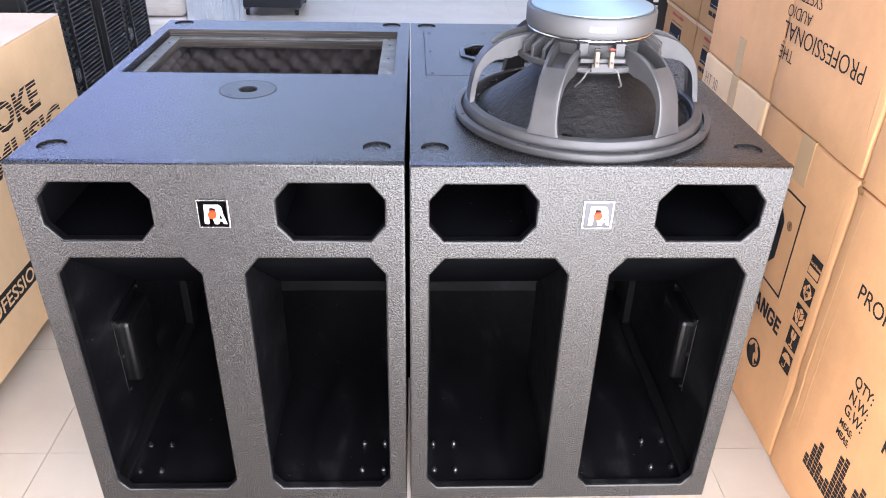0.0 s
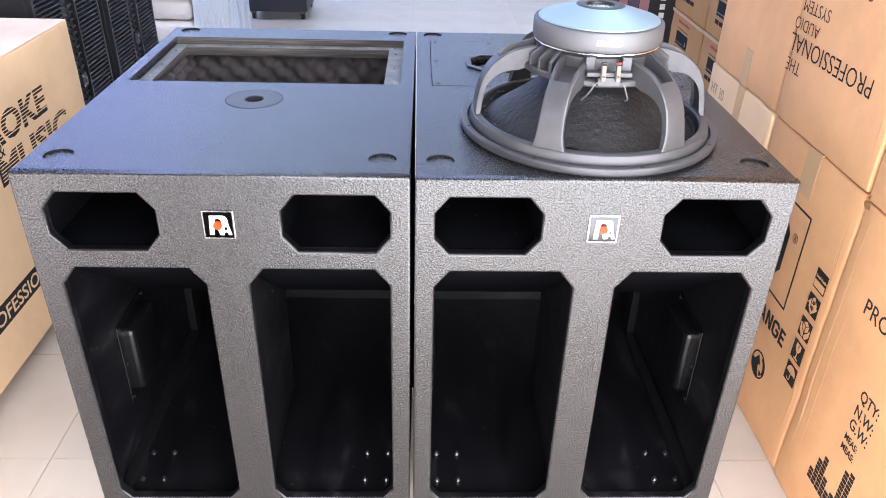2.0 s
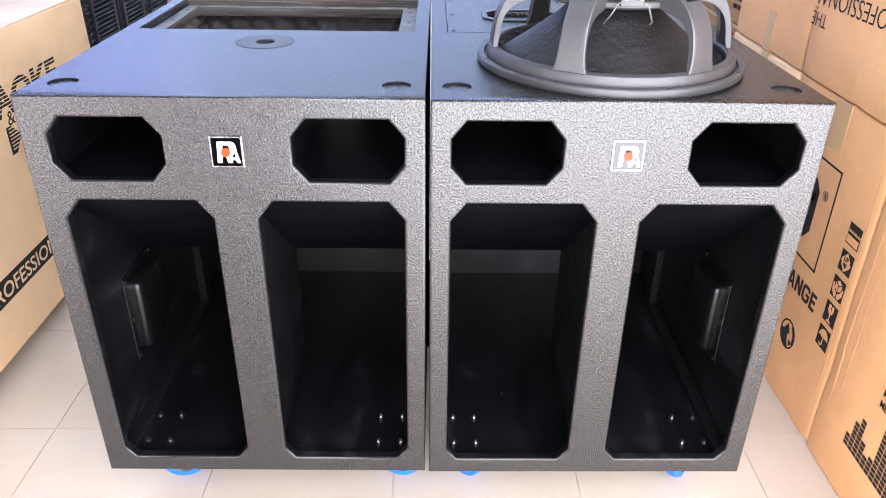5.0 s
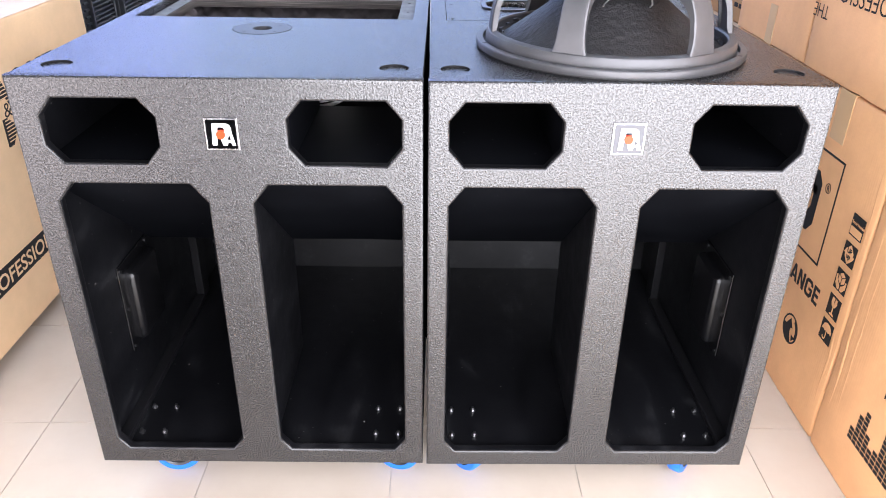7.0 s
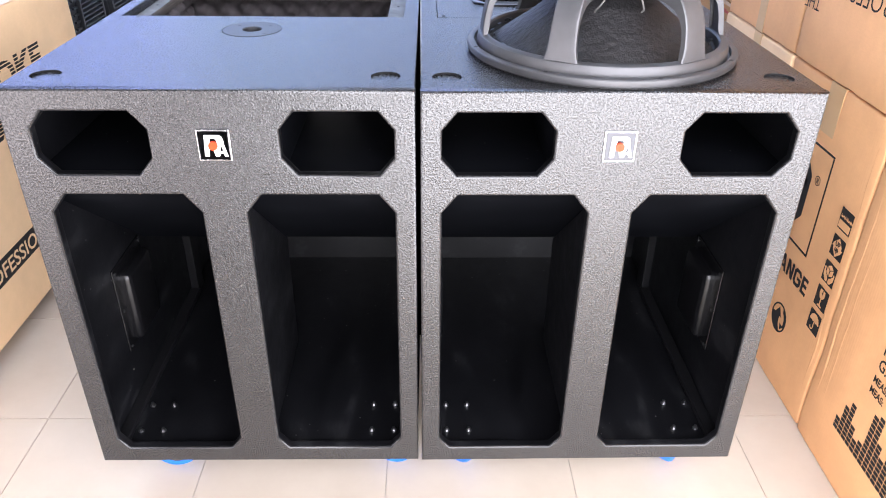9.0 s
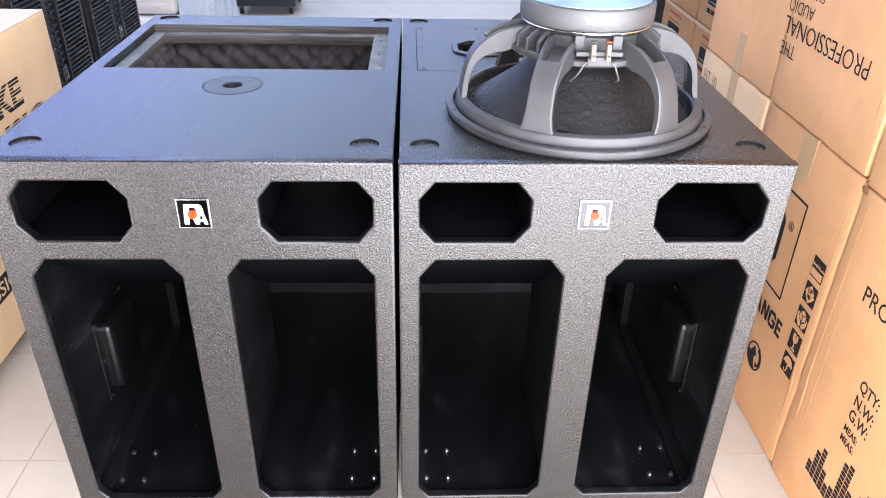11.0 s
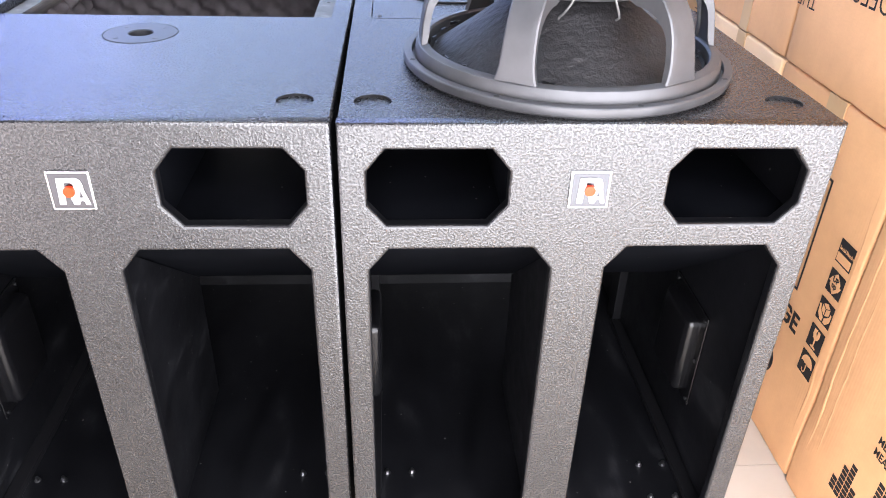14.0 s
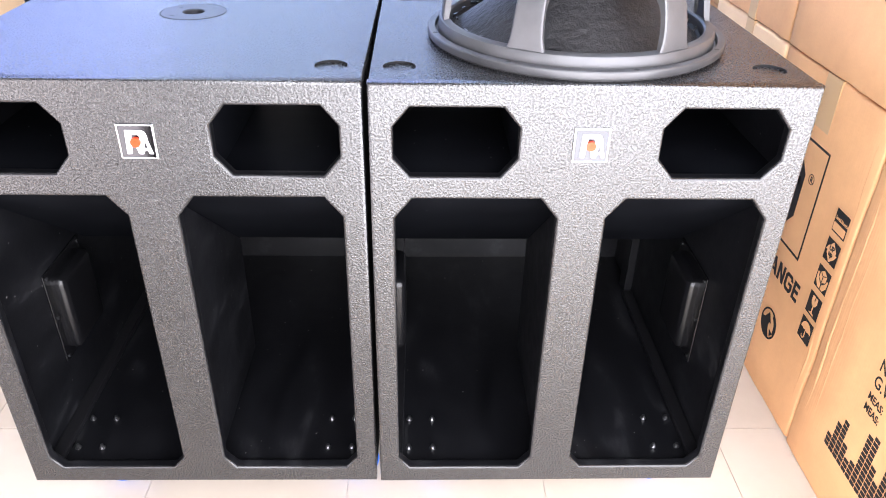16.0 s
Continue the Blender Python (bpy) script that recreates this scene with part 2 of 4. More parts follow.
# bluish glow of the added ceiling panels, set for glints on the cabinet tops
FILL_GLOW = mat("bluish_fill_diffuser", (0.9, 0.9, 0.9), 0.5)
bsdf(FILL_GLOW).inputs["Emission Color"].default_value = (0.52, 0.75, 1.0, 1)
bsdf(FILL_GLOW).inputs["Emission Strength"].default_value = 7.5


# ---- building helpers ----
def thing(name, at=(0, 0, 0), label="", category="", group="", kind="", rz=0.0):
    ob = new(name)
    ob.matrix_world = pose(*at, 0, 0, rz)
    ob.empty_display_size = 0.05
    return tagged(ob, label, category, group, kind)


def part(name, bm, material, parent, label="", smooth=False, sharp=38):
    """One mesh object under a thing or a part; bm is a bmesh or a mesh."""
    if isinstance(bm, bpy.types.Mesh):
        me = bm
    else:
        me = bpy.data.meshes.new(name)
        bm.to_mesh(me)
        bm.free()
    if material is not None:
        for m in material if isinstance(material, (list, tuple)) else [material]:
            me.materials.append(m)
    if smooth:
        for p in me.polygons:
            p.use_smooth = True
        me.set_sharp_from_angle(angle=radians(sharp))
    ob = new(name, me)
    if parent is not None:
        ob.parent = parent
    if label:
        ob["label"] = label
    return ob


def box(bm, lo, hi, mi=0):
    x0, y0, z0 = lo
    x1, y1, z1 = hi
    v = [bm.verts.new(p) for p in ((x0, y0, z0), (x1, y0, z0), (x1, y1, z0), (x0, y1, z0), (x0, y0, z1), (x1, y0, z1), (x1, y1, z1), (x0, y1, z1))]
    out = []
    for f in ((0, 3, 2, 1), (4, 5, 6, 7), (0, 1, 5, 4), (1, 2, 6, 5), (2, 3, 7, 6), (3, 0, 4, 7)):
        face = bm.faces.new([v[i] for i in f])
        face.material_index = mi
        out.append(face)
    return out


def boxes(*pairs, bevel=0.0, seg=2):
    bm = bmesh.new()
    for lo, hi in pairs:
        box(bm, lo, hi)
    if bevel:
        bmesh.ops.bevel(bm, geom=bm.edges[:], offset=bevel, segments=seg, affect="EDGES", profile=0.5)
    return bm


def lathe(profile, n=48, centre=(0, 0), start=0.0, sweep=2 * math.pi, closed=False):
    """Turns a list of (r, z) round the upright axis at centre."""
    bm = bmesh.new()
    full = abs(sweep - 2 * math.pi) < 1e-6
    m = n if full else n + 1
    rings = []
    for i in range(m):
        a = start + sweep * i / n
        rings.append([bm.verts.new((centre[0] + r * math.cos(a), centre[1] + r * math.sin(a), z)) for r, z in profile])
    for i in range(n):
        p, q = rings[i], rings[(i + 1) % m]
        for k in range(len(profile) - (0 if closed else 1)):
            k2 = (k + 1) % len(profile)
            bm.faces.new((p[k], q[k], q[k2], p[k2]))
    bmesh.ops.remove_doubles(bm, verts=bm.verts[:], dist=1e-6)
    bmesh.ops.recalc_face_normals(bm, faces=bm.faces[:])
    return bm


def disc(bm, c, r, n=20, axis="z", h=0.0):
    """A short solid disc, its base centre at c, rising h along the axis."""
    def at(a, t):
        u, w = r * math.cos(a), r * math.sin(a)
        d = {"z": (u, w, t), "y": (u, t, w), "x": (t, u, w)}[axis]
        return tuple(c[i] + d[i] for i in range(3))
    lo = [bm.verts.new(at(2 * math.pi * i / n, 0)) for i in range(n)]
    hi = [bm.verts.new(at(2 * math.pi * i / n, h)) for i in range(n)]
    bm.faces.new(lo)
    bm.faces.new(hi)
    for i in range(n):
        bm.faces.new((lo[i], lo[(i + 1) % n], hi[(i + 1) % n], hi[i]))
    bmesh.ops.recalc_face_normals(bm, faces=bm.faces[:])


def outline_mesh(loops, thick, bevel=0.0, res=2):
    """A board cut to loops (outer first, then holes) in its own x, y plane, from z 0 to thick, with rounded edges."""
    cu = bpy.data.curves.new("cut", "CURVE")
    cu.dimensions, cu.fill_mode = "2D", "BOTH"
    cu.extrude, cu.bevel_depth, cu.bevel_resolution, cu.offset = thick / 2 - bevel, bevel, res, -bevel
    for loop in loops:
        sp = cu.splines.new("POLY")
        sp.points.add(len(loop) - 1)
        for p, (x, y) in zip(sp.points, loop):
            p.co = (x, y, 0, 1)
        sp.use_cyclic_u = True
    ob = new("cut", cu)
    me = bpy.data.meshes.new_from_object(ob.evaluated_get(bpy.context.evaluated_depsgraph_get()))
    bpy.data.objects.remove(ob)
    me.transform(Matrix.Translation((0, 0, thick / 2)))
    return me


def text_mesh(body, size, thick=0.0004, bold=0.0, squeeze=1.0, align="LEFT"):
    """Raised lettering in its own x, y plane, capital height about size."""
    cu = bpy.data.curves.new("lettering", "FONT")
    cu.body, cu.size, cu.extrude, cu.offset = body, size / 0.73, thick / 2, bold
    cu.align_x = align
    cu.resolution_u = 3
    ob = new("lettering", cu)
    me = bpy.data.meshes.new_from_object(ob.evaluated_get(bpy.context.evaluated_depsgraph_get()))
    bpy.data.objects.remove(ob)
    me.transform(Matrix.Diagonal((squeeze, 1, 1, 1)))
    return me


def rect(x0, y0, x1, y1):
    return [(x0, y0), (x1, y0), (x1, y1), (x0, y1)]


def ring_pts(cx, cy, r, n=28):
    return [(cx + r * math.cos(2 * math.pi * i / n), cy + r * math.sin(2 * math.pi * i / n)) for i in range(n)]


def octagon(x0, y0, x1, y1, cx, cy, bx=None, by=None):
    bx, by = bx or cx, by or cy
    return [(x0 + bx, y0), (x1 - bx, y0), (x1, y0 + by), (x1, y1 - cy), (x1 - cx, y1), (x0 + cx, y1), (x0, y1 - cy), (x0, y0 + by)]


FRONT = Matrix(((1, 0, 0, 0), (0, 0, 1, 0), (0, 1, 0, 0), (0, 0, 0, 1)))  # x, y, z of a board to x, z, y


def sweep_tube(points, r, n=8):
    """A round wire along points."""
    bm = bmesh.new()
    rings = []
    pts = [Vector(p) for p in points]
    for i, p in enumerate(pts):
        d = (pts[min(i + 1, len(pts) - 1)] - pts[max(i - 1, 0)]).normalized()
        u = d.cross(Vector((0.3, 0.2, 1))).normalized()
        w = d.cross(u)
        rings.append([bm.verts.new(p + r * (math.cos(2 * math.pi * k / n) * u + math.sin(2 * math.pi * k / n) * w)) for k in range(n)])
    for a, b in zip(rings, rings[1:]):
        for k in range(n):
            bm.faces.new((a[k], a[(k + 1) % n], b[(k + 1) % n], b[k]))
    bm.faces.new(rings[0])
    bm.faces.new(rings[-1])
    bmesh.ops.recalc_face_normals(bm, faces=bm.faces[:])
    return bm


# ---- the room ----
XA, XB, YA, YB, ZC = -3.3, 3.3, -1.32, 8.5, 3.6
ground = part("ground", boxes(((-40, -60, -0.30), (40, 60, -0.12))), PAVE, None)
tagged(ground, "pale concrete pavement outside the shop", "ground", kind="structure")
floor = part("floor", boxes(((XA - 0.2, YA - 0.2, -0.12), (XB + 0.2, YB + 0.2, -0.0025))), GROUT, None)
tagged(floor, "cream ceramic tile floor with thin joints", "floor", kind="structure")
ceiling = part("ceiling", boxes(((XA - 0.2, YA - 0.2, ZC), (XB + 0.2, YB + 0.2, ZC + 0.15))), CEIL, None)
tagged(ceiling, "plain white shop ceiling", "ceiling", kind="structure")
bm = bmesh.new()
for lo, hi in (((XA - 0.2, YA, 0), (XA, 2.5, ZC)), ((XA - 0.2, 8.0, 0), (XA, YB, ZC)), ((XA - 0.2, 2.5, 0), (XA, 8.0, 1.3)), ((XA - 0.2, 2.5, 3.4), (XA, 8.0, ZC))):
    box(bm, lo, hi)
w = part("wall_west", bm, WALL, None)
tagged(w, "white painted shop wall with a high window", "wall", kind="structure")
w = part("wall_east", boxes(((XB, YA, -0.0), (XB + 0.2, YB, ZC))), WALL, None)
tagged(w, "white painted shop wall", "wall", kind="structure")


def wall_with_openings(name, y0, y1, bays, material, label):
    """A wall along x with bays (x0, x1, z0, z1) cut through it, piers between them."""
    bm = bmesh.new()
    edges = [XA] + [x for bay in bays for x in bay[:2]] + [XB]
    for a, b in zip(edges[::2], edges[1::2]):
        box(bm, (a, y0, 0), (b, y1, ZC))
    for a, b, z0, z1 in bays:
        box(bm, (a, y0, z1), (b, y1, ZC))
        if z0 > 0:
            box(bm, (a, y0, 0), (b, y1, z0))
    return tagged(part(name, bm, material, None), label, "wall", kind="structure")


# unseen front wall: dark for reflections, left bay kept low to limit the sun
wall_with_openings("wall_south", YA - 0.2, YA, [(-2.69, -0.82, 0, 1.5), (-0.41, 2.7, 0, 2.3)], WALL_UNSEEN, "unseen dark grey front wall with two bays, shaping the light")
wall_with_openings("wall_north", YB, YB + 0.2, [(-3.2, 1.1, 1.65, 3.5)], WALL, "white painted wall with a high window")


def window(name, y, x0, x1, z0, z1, n):
    win = thing(name, (0, 0, 0), "large shop window in a grey metal frame", "window", kind="structure")
    fr = 0.05
    part("window_frame", boxes(((x0, y - 0.04, z0), (x1, y + 0.04, z0 + fr)), ((x0, y - 0.04, z1 - fr), (x1, y + 0.04, z1))), FRAME, win)
    step = (x1 - x0) / n
    for i in range(n + 1):
        c = x0 + i * step
        part("mullion", boxes(((max(x0, c - fr / 2), y - 0.04, z0 + fr), (min(x1, c + fr / 2), y + 0.04, z1 - fr))), FRAME, win)
    for i in range(n):
        p = part("pane", boxes(((x0 + i * step + 0.026, y - 0.004, z0 + fr + 0.002), (x0 + (i + 1) * step - 0.026, y + 0.004, z1 - fr - 0.002))), GLASS, win)
        p.visible_shadow = False


window("window_1", YB + 0.1, -3.2, 1.1, 1.65, 3.5, 5)


win = thing("window_2", (0, 0, 0), "high side window in a grey metal frame", "window", kind="structure")
part("window_frame", boxes(((XA - 0.14, 2.5, 1.3), (XA - 0.06, 8.0, 1.35)), ((XA - 0.14, 2.5, 3.35), (XA - 0.06, 8.0, 3.4))), FRAME, win)
for k in range(4):
    c = 2.5 + k * 5.5 / 3
    part("mullion", boxes(((XA - 0.14, max(2.5, c - 0.025), 1.35), (XA - 0.06, min(8.0, c + 0.025), 3.35))), FRAME, win)
for k in range(3):
    p = part("pane", boxes(((XA - 0.104, 2.527 + k * 5.5 / 3, 1.352), (XA - 0.096, 2.5 + (k + 1) * 5.5 / 3 - 0.027, 3.348))), GLASS, win)
    p.visible_shadow = False


# unseen panels added overhead to fill the cabinet tops with bluish light
def ceiling_light(x, y):
    t = thing("ceiling_light", (x, y, ZC), "added unseen ceiling panel giving bluish fill light", "ceiling light", "ceiling lights")
    part("light_frame", boxes(((-0.62, -0.32, -0.03), (0.62, -0.30, 0)), ((-0.62, 0.30, -0.03), (0.62, 0.32, 0)), ((-0.62, -0.30, -0.03), (-0.60, 0.30, 0)), ((0.60, -0.30, -0.03), (0.62, 0.30, 0))), FRAME, t)
    part("diffuser", boxes(((-0.60, -0.30, -0.02), (0.60, 0.30, -0.004))), FILL_GLOW, t)
    return t


first = ceiling_light(-1.3, 0.9)
for lx, ly in ((1.3, 0.9), (-1.3, 3.2), (1.3, 3.2), (-1.3, 5.5), (1.3, 5.5)):
    copy_thing(first, pose(lx, ly, ZC))


# ---- horn loaded bass cabinets ----
BOTTOM, TOP, DEEP = 0.155, 0.894, 0.88
SLOPE = ((0.020, 0.723), (0.351, 0.455))  # y, z of the sloping horn board
REAR = 0.735                              # y of the rear horn wall


def caster(parent, px, py, wx, wy, turn):
    """A swivel caster: plate at px, py, wheel at wx, wy, its axle turned from the y axis."""
    c = part("caster", boxes(((px - 0.05, py - 0.055, BOTTOM - 0.006), (px + 0.05, py + 0.055, BOTTOM)), bevel=0.001), SATIN, parent, "caster with a blue tyre")
    a = radians(turn)
    m = Matrix.Translation((wx, wy, 0.05)) @ Matrix.Rotation(a, 4, "Z") @ Matrix.Rotation(radians(90), 4, "X")
    bm = lathe([(0.034, -0.016), (0.046, -0.015), (0.0495, -0.010), (0.050, 0), (0.0495, 0.010), (0.046, 0.015), (0.034, 0.016)], 40, closed=True)
    bm.transform(m)
    wheel = part("tyre", bm, BLUE_TYRE, c, "bright blue tyre", smooth=True)
    bm = lathe([(0.0, -0.019), (0.012, -0.019), (0.014, -0.014), (0.030, -0.012), (0.0345, -0.016), (0.0345, 0.016), (0.030, 0.012), (0.014, 0.014), (0.012, 0.019), (0.0, 0.019)], 32)
    bm.transform(m)
    part("hub", bm, SATIN, c, "black plastic hub")
    bm = bmesh.new()
    for s in (-1, 1):
        box(bm, (-0.024, s * 0.021 - 0.0015, -0.008), (0.024, s * 0.021 + 0.0015, 0.078))
    box(bm, (-0.028, -0.024, 0.078), (0.028, 0.024, 0.083))
    bm.transform(Matrix.Translation((wx, wy, 0.05)) @ Matrix.Rotation(a, 4, "Z"))
    part("fork", bm, SATIN, c)
    bm = bmesh.new()
    disc(bm, ((px + wx) / 2, (py + wy) / 2, 0.130), 0.03, 24, "z", BOTTOM - 0.006 - 0.130)
    part("swivel_head", bm, SATIN, c)


def handle_cup(parent, side):
    """The moulded back of a recessed side handle, standing into the horn."""
    w0 = 0.2862 * side
    bm = boxes(((0, 0.166, 0.290), (0.004, 0.316, 0.480)), bevel=0.0015)
    bm.transform(Matrix.Translation((w0, 0, 0)) @ Matrix.Diagonal((-side, 1, 1, 1)))
    bmesh.ops.recalc_face_normals(bm, faces=bm.faces[:])
    h = part("handle_cup", bm, CUP, parent, "black moulded handle cup")
    bm = boxes(((-0.020, 0.182, 0.308), (0.029, 0.302, 0.464)), bevel=0.013, seg=6)
    bm.transform(Matrix.Translation((w0, 0, 0)) @ Matrix.Diagonal((-side, 1, 1, 1)))
    bmesh.ops.recalc_face_normals(bm, faces=bm.faces[:])
    part("cup_body", bm, CUP, h, smooth=True)
    for y, z in ((0.175, 0.299), (0.175, 0.385), (0.175, 0.470), (0.309, 0.299), (0.309, 0.470)):
        bm = bmesh.new()
        disc(bm, (w0 - side * 0.004, y, z), 0.0035, 10, "x", -side * 0.002)
        part("screw", bm, SATIN, h)


def foam_sheet(parent, u, v, origin, du, dv, dn):
    """Egg-crate foam: a sheet of u by v metres from origin along du and dv, its bumps along dn."""
    bm = bmesh.new()
    nu, nv = int(u / 0.005), int(v / 0.005)
    du, dv, dn, o = Vector(du), Vector(dv), Vector(dn), Vector(origin)
    grid = []
    for i in range(nu + 1):
        row = []
        for j in range(nv + 1):
            a, b = u * i / nu, v * j / nv
            p = o + a * du + b * dv
            wob = 0.55 * noise.noise(p * 9)
            e = math.sin(a * 2 * math.pi / 0.054 + wob) * math.sin(b * 2 * math.pi / 0.054 + wob * 0.7)
            h = 0.012 * math.copysign(abs(e) ** 0.8, e) + 0.021 + 0.006 * wob
            row.append(bm.verts.new(p + dn * h))
        grid.append(row)
    for i in range(nu):
        for j in range(nv):
            bm.faces.new((grid[i][j], grid[i + 1][j], grid[i + 1][j + 1], grid[i][j + 1]))
    bmesh.ops.recalc_face_normals(bm, faces=bm.faces[:])
    part("foam_lining", bm, FOAM, parent, "dark brown egg-crate foam", smooth=True, sharp=170)


def badge(parent):
    """Square metal badge with two raised letter shapes and a red dot."""
    b = part("badge", boxes(((-0.0248, -0.003, 0.7852), (0.0248, 0.001, 0.8348)), bevel=0.0008), CHROME, parent, "square metal badge with a red dot")
    part("badge_field", boxes(((-0.0224, -0.0036, 0.7876), (0.0224, -0.003, 0.8324))), BADGE_BLACK, b)
    zc = 0.81
    outer = [(-15, -17), (-8, -17), (-6.6, -3.2), (-2.5, -3.2), (1.2, -17), (7.4, -17), (8.8, -12.2), (13.6, -12.2), (14.6, -17), (20, -17), (15.2, 2), (15, 9), (13.2, 14), (9, 17), (-13, 17)]
    bowl = [(-5.8, 2.6), (2, 2.6), (5, 5.4), (4.8, 9), (2.4, 11.4), (-4.8, 11.4)]
    wedge = [(8.4, -8.4), (13.6, -8.4), (11.4, 1.0)]
    me = outline_mesh([[(x / 1000, z / 1000) for x, z in loop] for loop in (outer, bowl, wedge)], 0.0012, 0.0003)
    me.transform(Matrix.Translation((0, -0.0048, zc)) @ FRONT)
    part("letter_shape", me, ENAMEL, b, "white enamel letter shape")
    bm = bmesh.new()
    disc(bm, (-0.0005, -0.0036, zc + 0.0005), 0.0068, 24, "y", -0.0046)
    part("red_dot", bm, RED, b, "red enamel dot")


def bass_cabinet(cx, hatch_open, wheels, label, rz=0.0):
    cab = thing("bass_speaker_cabinet", (cx, 0, 0), label, "speaker cabinet", "pair of bass cabinets", rz=rz)
    # front board with two ports and two horn mouths
    lean = 0.007 if hatch_open else 0.0    # the open cabinet stands out a little on its outer side
    loops = [[(-0.3008 - 0.6 * lean, BOTTOM), (0.3008, BOTTOM), (0.3008, TOP), (-0.3008 - lean, TOP)]]
    for s in (-1, 1):
        a, b = sorted((s * 0.098, s * 0.268))
        loops.append(octagon(a, 0.760, b, 0.861, 0.023, 0.028))
        a, b = sorted((s * 0.036, s * 0.267))
        loops.append(octagon(a, 0.189, b, 0.726, 0.025, 0.031, 0.019, 0.024))
    me = outline_mesh(loops, 0.020, 0.0042, 4)
    me.transform(FRONT)
    me.flip_normals()
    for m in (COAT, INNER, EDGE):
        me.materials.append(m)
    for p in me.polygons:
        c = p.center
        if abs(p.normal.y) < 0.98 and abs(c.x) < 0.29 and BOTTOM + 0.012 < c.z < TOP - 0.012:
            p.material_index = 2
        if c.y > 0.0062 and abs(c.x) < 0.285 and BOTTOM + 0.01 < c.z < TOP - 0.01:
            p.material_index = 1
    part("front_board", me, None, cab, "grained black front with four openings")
    # top board
    if hatch_open:
        hatch = rect(-0.279, 0.451, 0.271, 0.790)
    else:
        hatch = rect(-0.2685, 0.451, 0.2685, 0.797)
    cups = [(-0.260, 0.072), (0.2545, 0.072), (-0.260, 0.852), (0.2545, 0.852)]
    loops = [[(-0.2995 - lean, 0.010), (0.2995, 0.010), (0.2995, DEEP), (-0.2995 - 0.4 * lean, DEEP)], hatch] + [ring_pts(x, y, 0.0225) for x, y in cups]
    if hatch_open:
        loops.append(ring_pts(-0.005, 0.350, 0.0545, 40))
    me = outline_mesh(loops, 0.022, 0.0008, 1)
    me.transform(Matrix.Translation((0, 0, TOP - 0.0223)))
    top = part("top_board", me, [COAT, PLY, COAT_SHADE], cab)
    # walls of the stacking recesses take the dulled coating in place of shade
    for p in me.polygons:
        if abs(p.normal.z) < 0.5 and any(math.hypot(p.center.x - x, p.center.y - y) < 0.024 for x, y in cups):
            p.material_index = 2
    if hatch_open:
        for p in me.polygons:
            if abs(p.normal.z) < 0.3 and 0.78 < p.center.y < 0.80 and abs(p.center.x) < 0.278:
                p.material_index = 1
    for x, y in cups:
        bm = bmesh.new()
        disc(bm, (x, y, TOP - 0.0105), 0.0224, 24, "z", 0.0065)
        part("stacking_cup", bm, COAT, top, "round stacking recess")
    if hatch_open:
        for pts, wd in ((((0.035, 0.256), (0.043, 0.280), (0.054, 0.308)), 0.0012), (((0.128, 0.353), (0.143, 0.367)), 0.0015), (((0.208, 0.371), (0.236, 0.366)), 0.0012), (((0.060, 0.300), (0.064, 0.318)), 0.0012)):
            bm = bmesh.new()
            for (xa, ya), (xb, yb) in zip(pts, pts[1:]):
                d = Vector((xb - xa, yb - ya, 0)).normalized()
                n2 = Vector((-d.y, d.x, 0)) * wd / 2
                z = TOP + 0.0004
                bm.faces.new([bm.verts.new(q) for q in (Vector((xa, ya, z)) - n2 * 0.5, Vector((xb, yb, z)) - n2, Vector((xb, yb, z)) + n2 * 0.6, Vector((xa, ya, z)) + n2)])
            part("scuff", bm, SCUFF, top, "pale scuff in the coating")
        plate = lathe([(0.0175, TOP - 0.03), (0.0175, TOP - 0.001), (0.019, TOP + 0.0002), (0.0525, TOP + 0.0002), (0.0535, TOP - 0.001), (0.0535, TOP - 0.012), (0.0175, TOP - 0.012)], 48, (-0.005, 0.350))
        pm = part("pole_socket", plate, PLATE, top, "round black pole socket plate")
        bm = lathe([(0.0176, TOP - 0.012), (0.0176, TOP - 0.1), (0.0, TOP - 0.1)], 32, (-0.005, 0.350))
        part("socket_tube", bm, RUBBER, pm)
        for k in range(4):
            a = radians(45 + 90 * k)
            bm = bmesh.new()
            disc(bm, (-0.005 + 0.040 * math.cos(a), 0.350 + 0.040 * math.sin(a), TOP), 0.0034, 12, "z", 0.0008)
            part("screw", bm, PLATED, pm)
        # rebate ledge, screw holes and foam inside
        me = outline_mesh([rect(-0.2784, 0.4516, 0.2704, 0.7894), rect(-0.251, 0.485, 0.236, 0.766)], 0.020, 0.0006, 1)
        me.transform(Matrix.Translation((0, 0, TOP - 0.0370)))
        me.materials.append(LEDGE)
        me.materials.append(PLY)
        for p in me.polygons:
            if abs(p.normal.z) < 0.3:
                p.material_index = 1
        led = part("hatch_ledge", me, None, top, "bare grey plywood ledge")
        for x, y in [(-0.265, 0.50), (-0.265, 0.62), (-0.265, 0.73), (0.254, 0.50), (0.254, 0.62), (0.254, 0.73)] + [(-0.25 + 0.1 * k, 0.778) for k in range(6)]:
            bm = bmesh.new()
            disc(bm, (x, y, TOP - 0.0172), 0.0032, 10, "z", 0.0007)
            part("screw_hole", bm, RUBBER, led)
        for ra, rb in ((0.0, 0.0925), (0.0975, 0.104)):
            bm = bmesh.new()
            n2 = 40
            rows = []
            for i in range(n2 + 1):
                a = math.pi * (1 + i / n2)
                rows.append([bm.verts.new((0.079 + q * math.cos(a), y, 0.838 + q * math.sin(a))) for y in (0.372, 0.378) for q in (max(ra, 0.002), rb)])
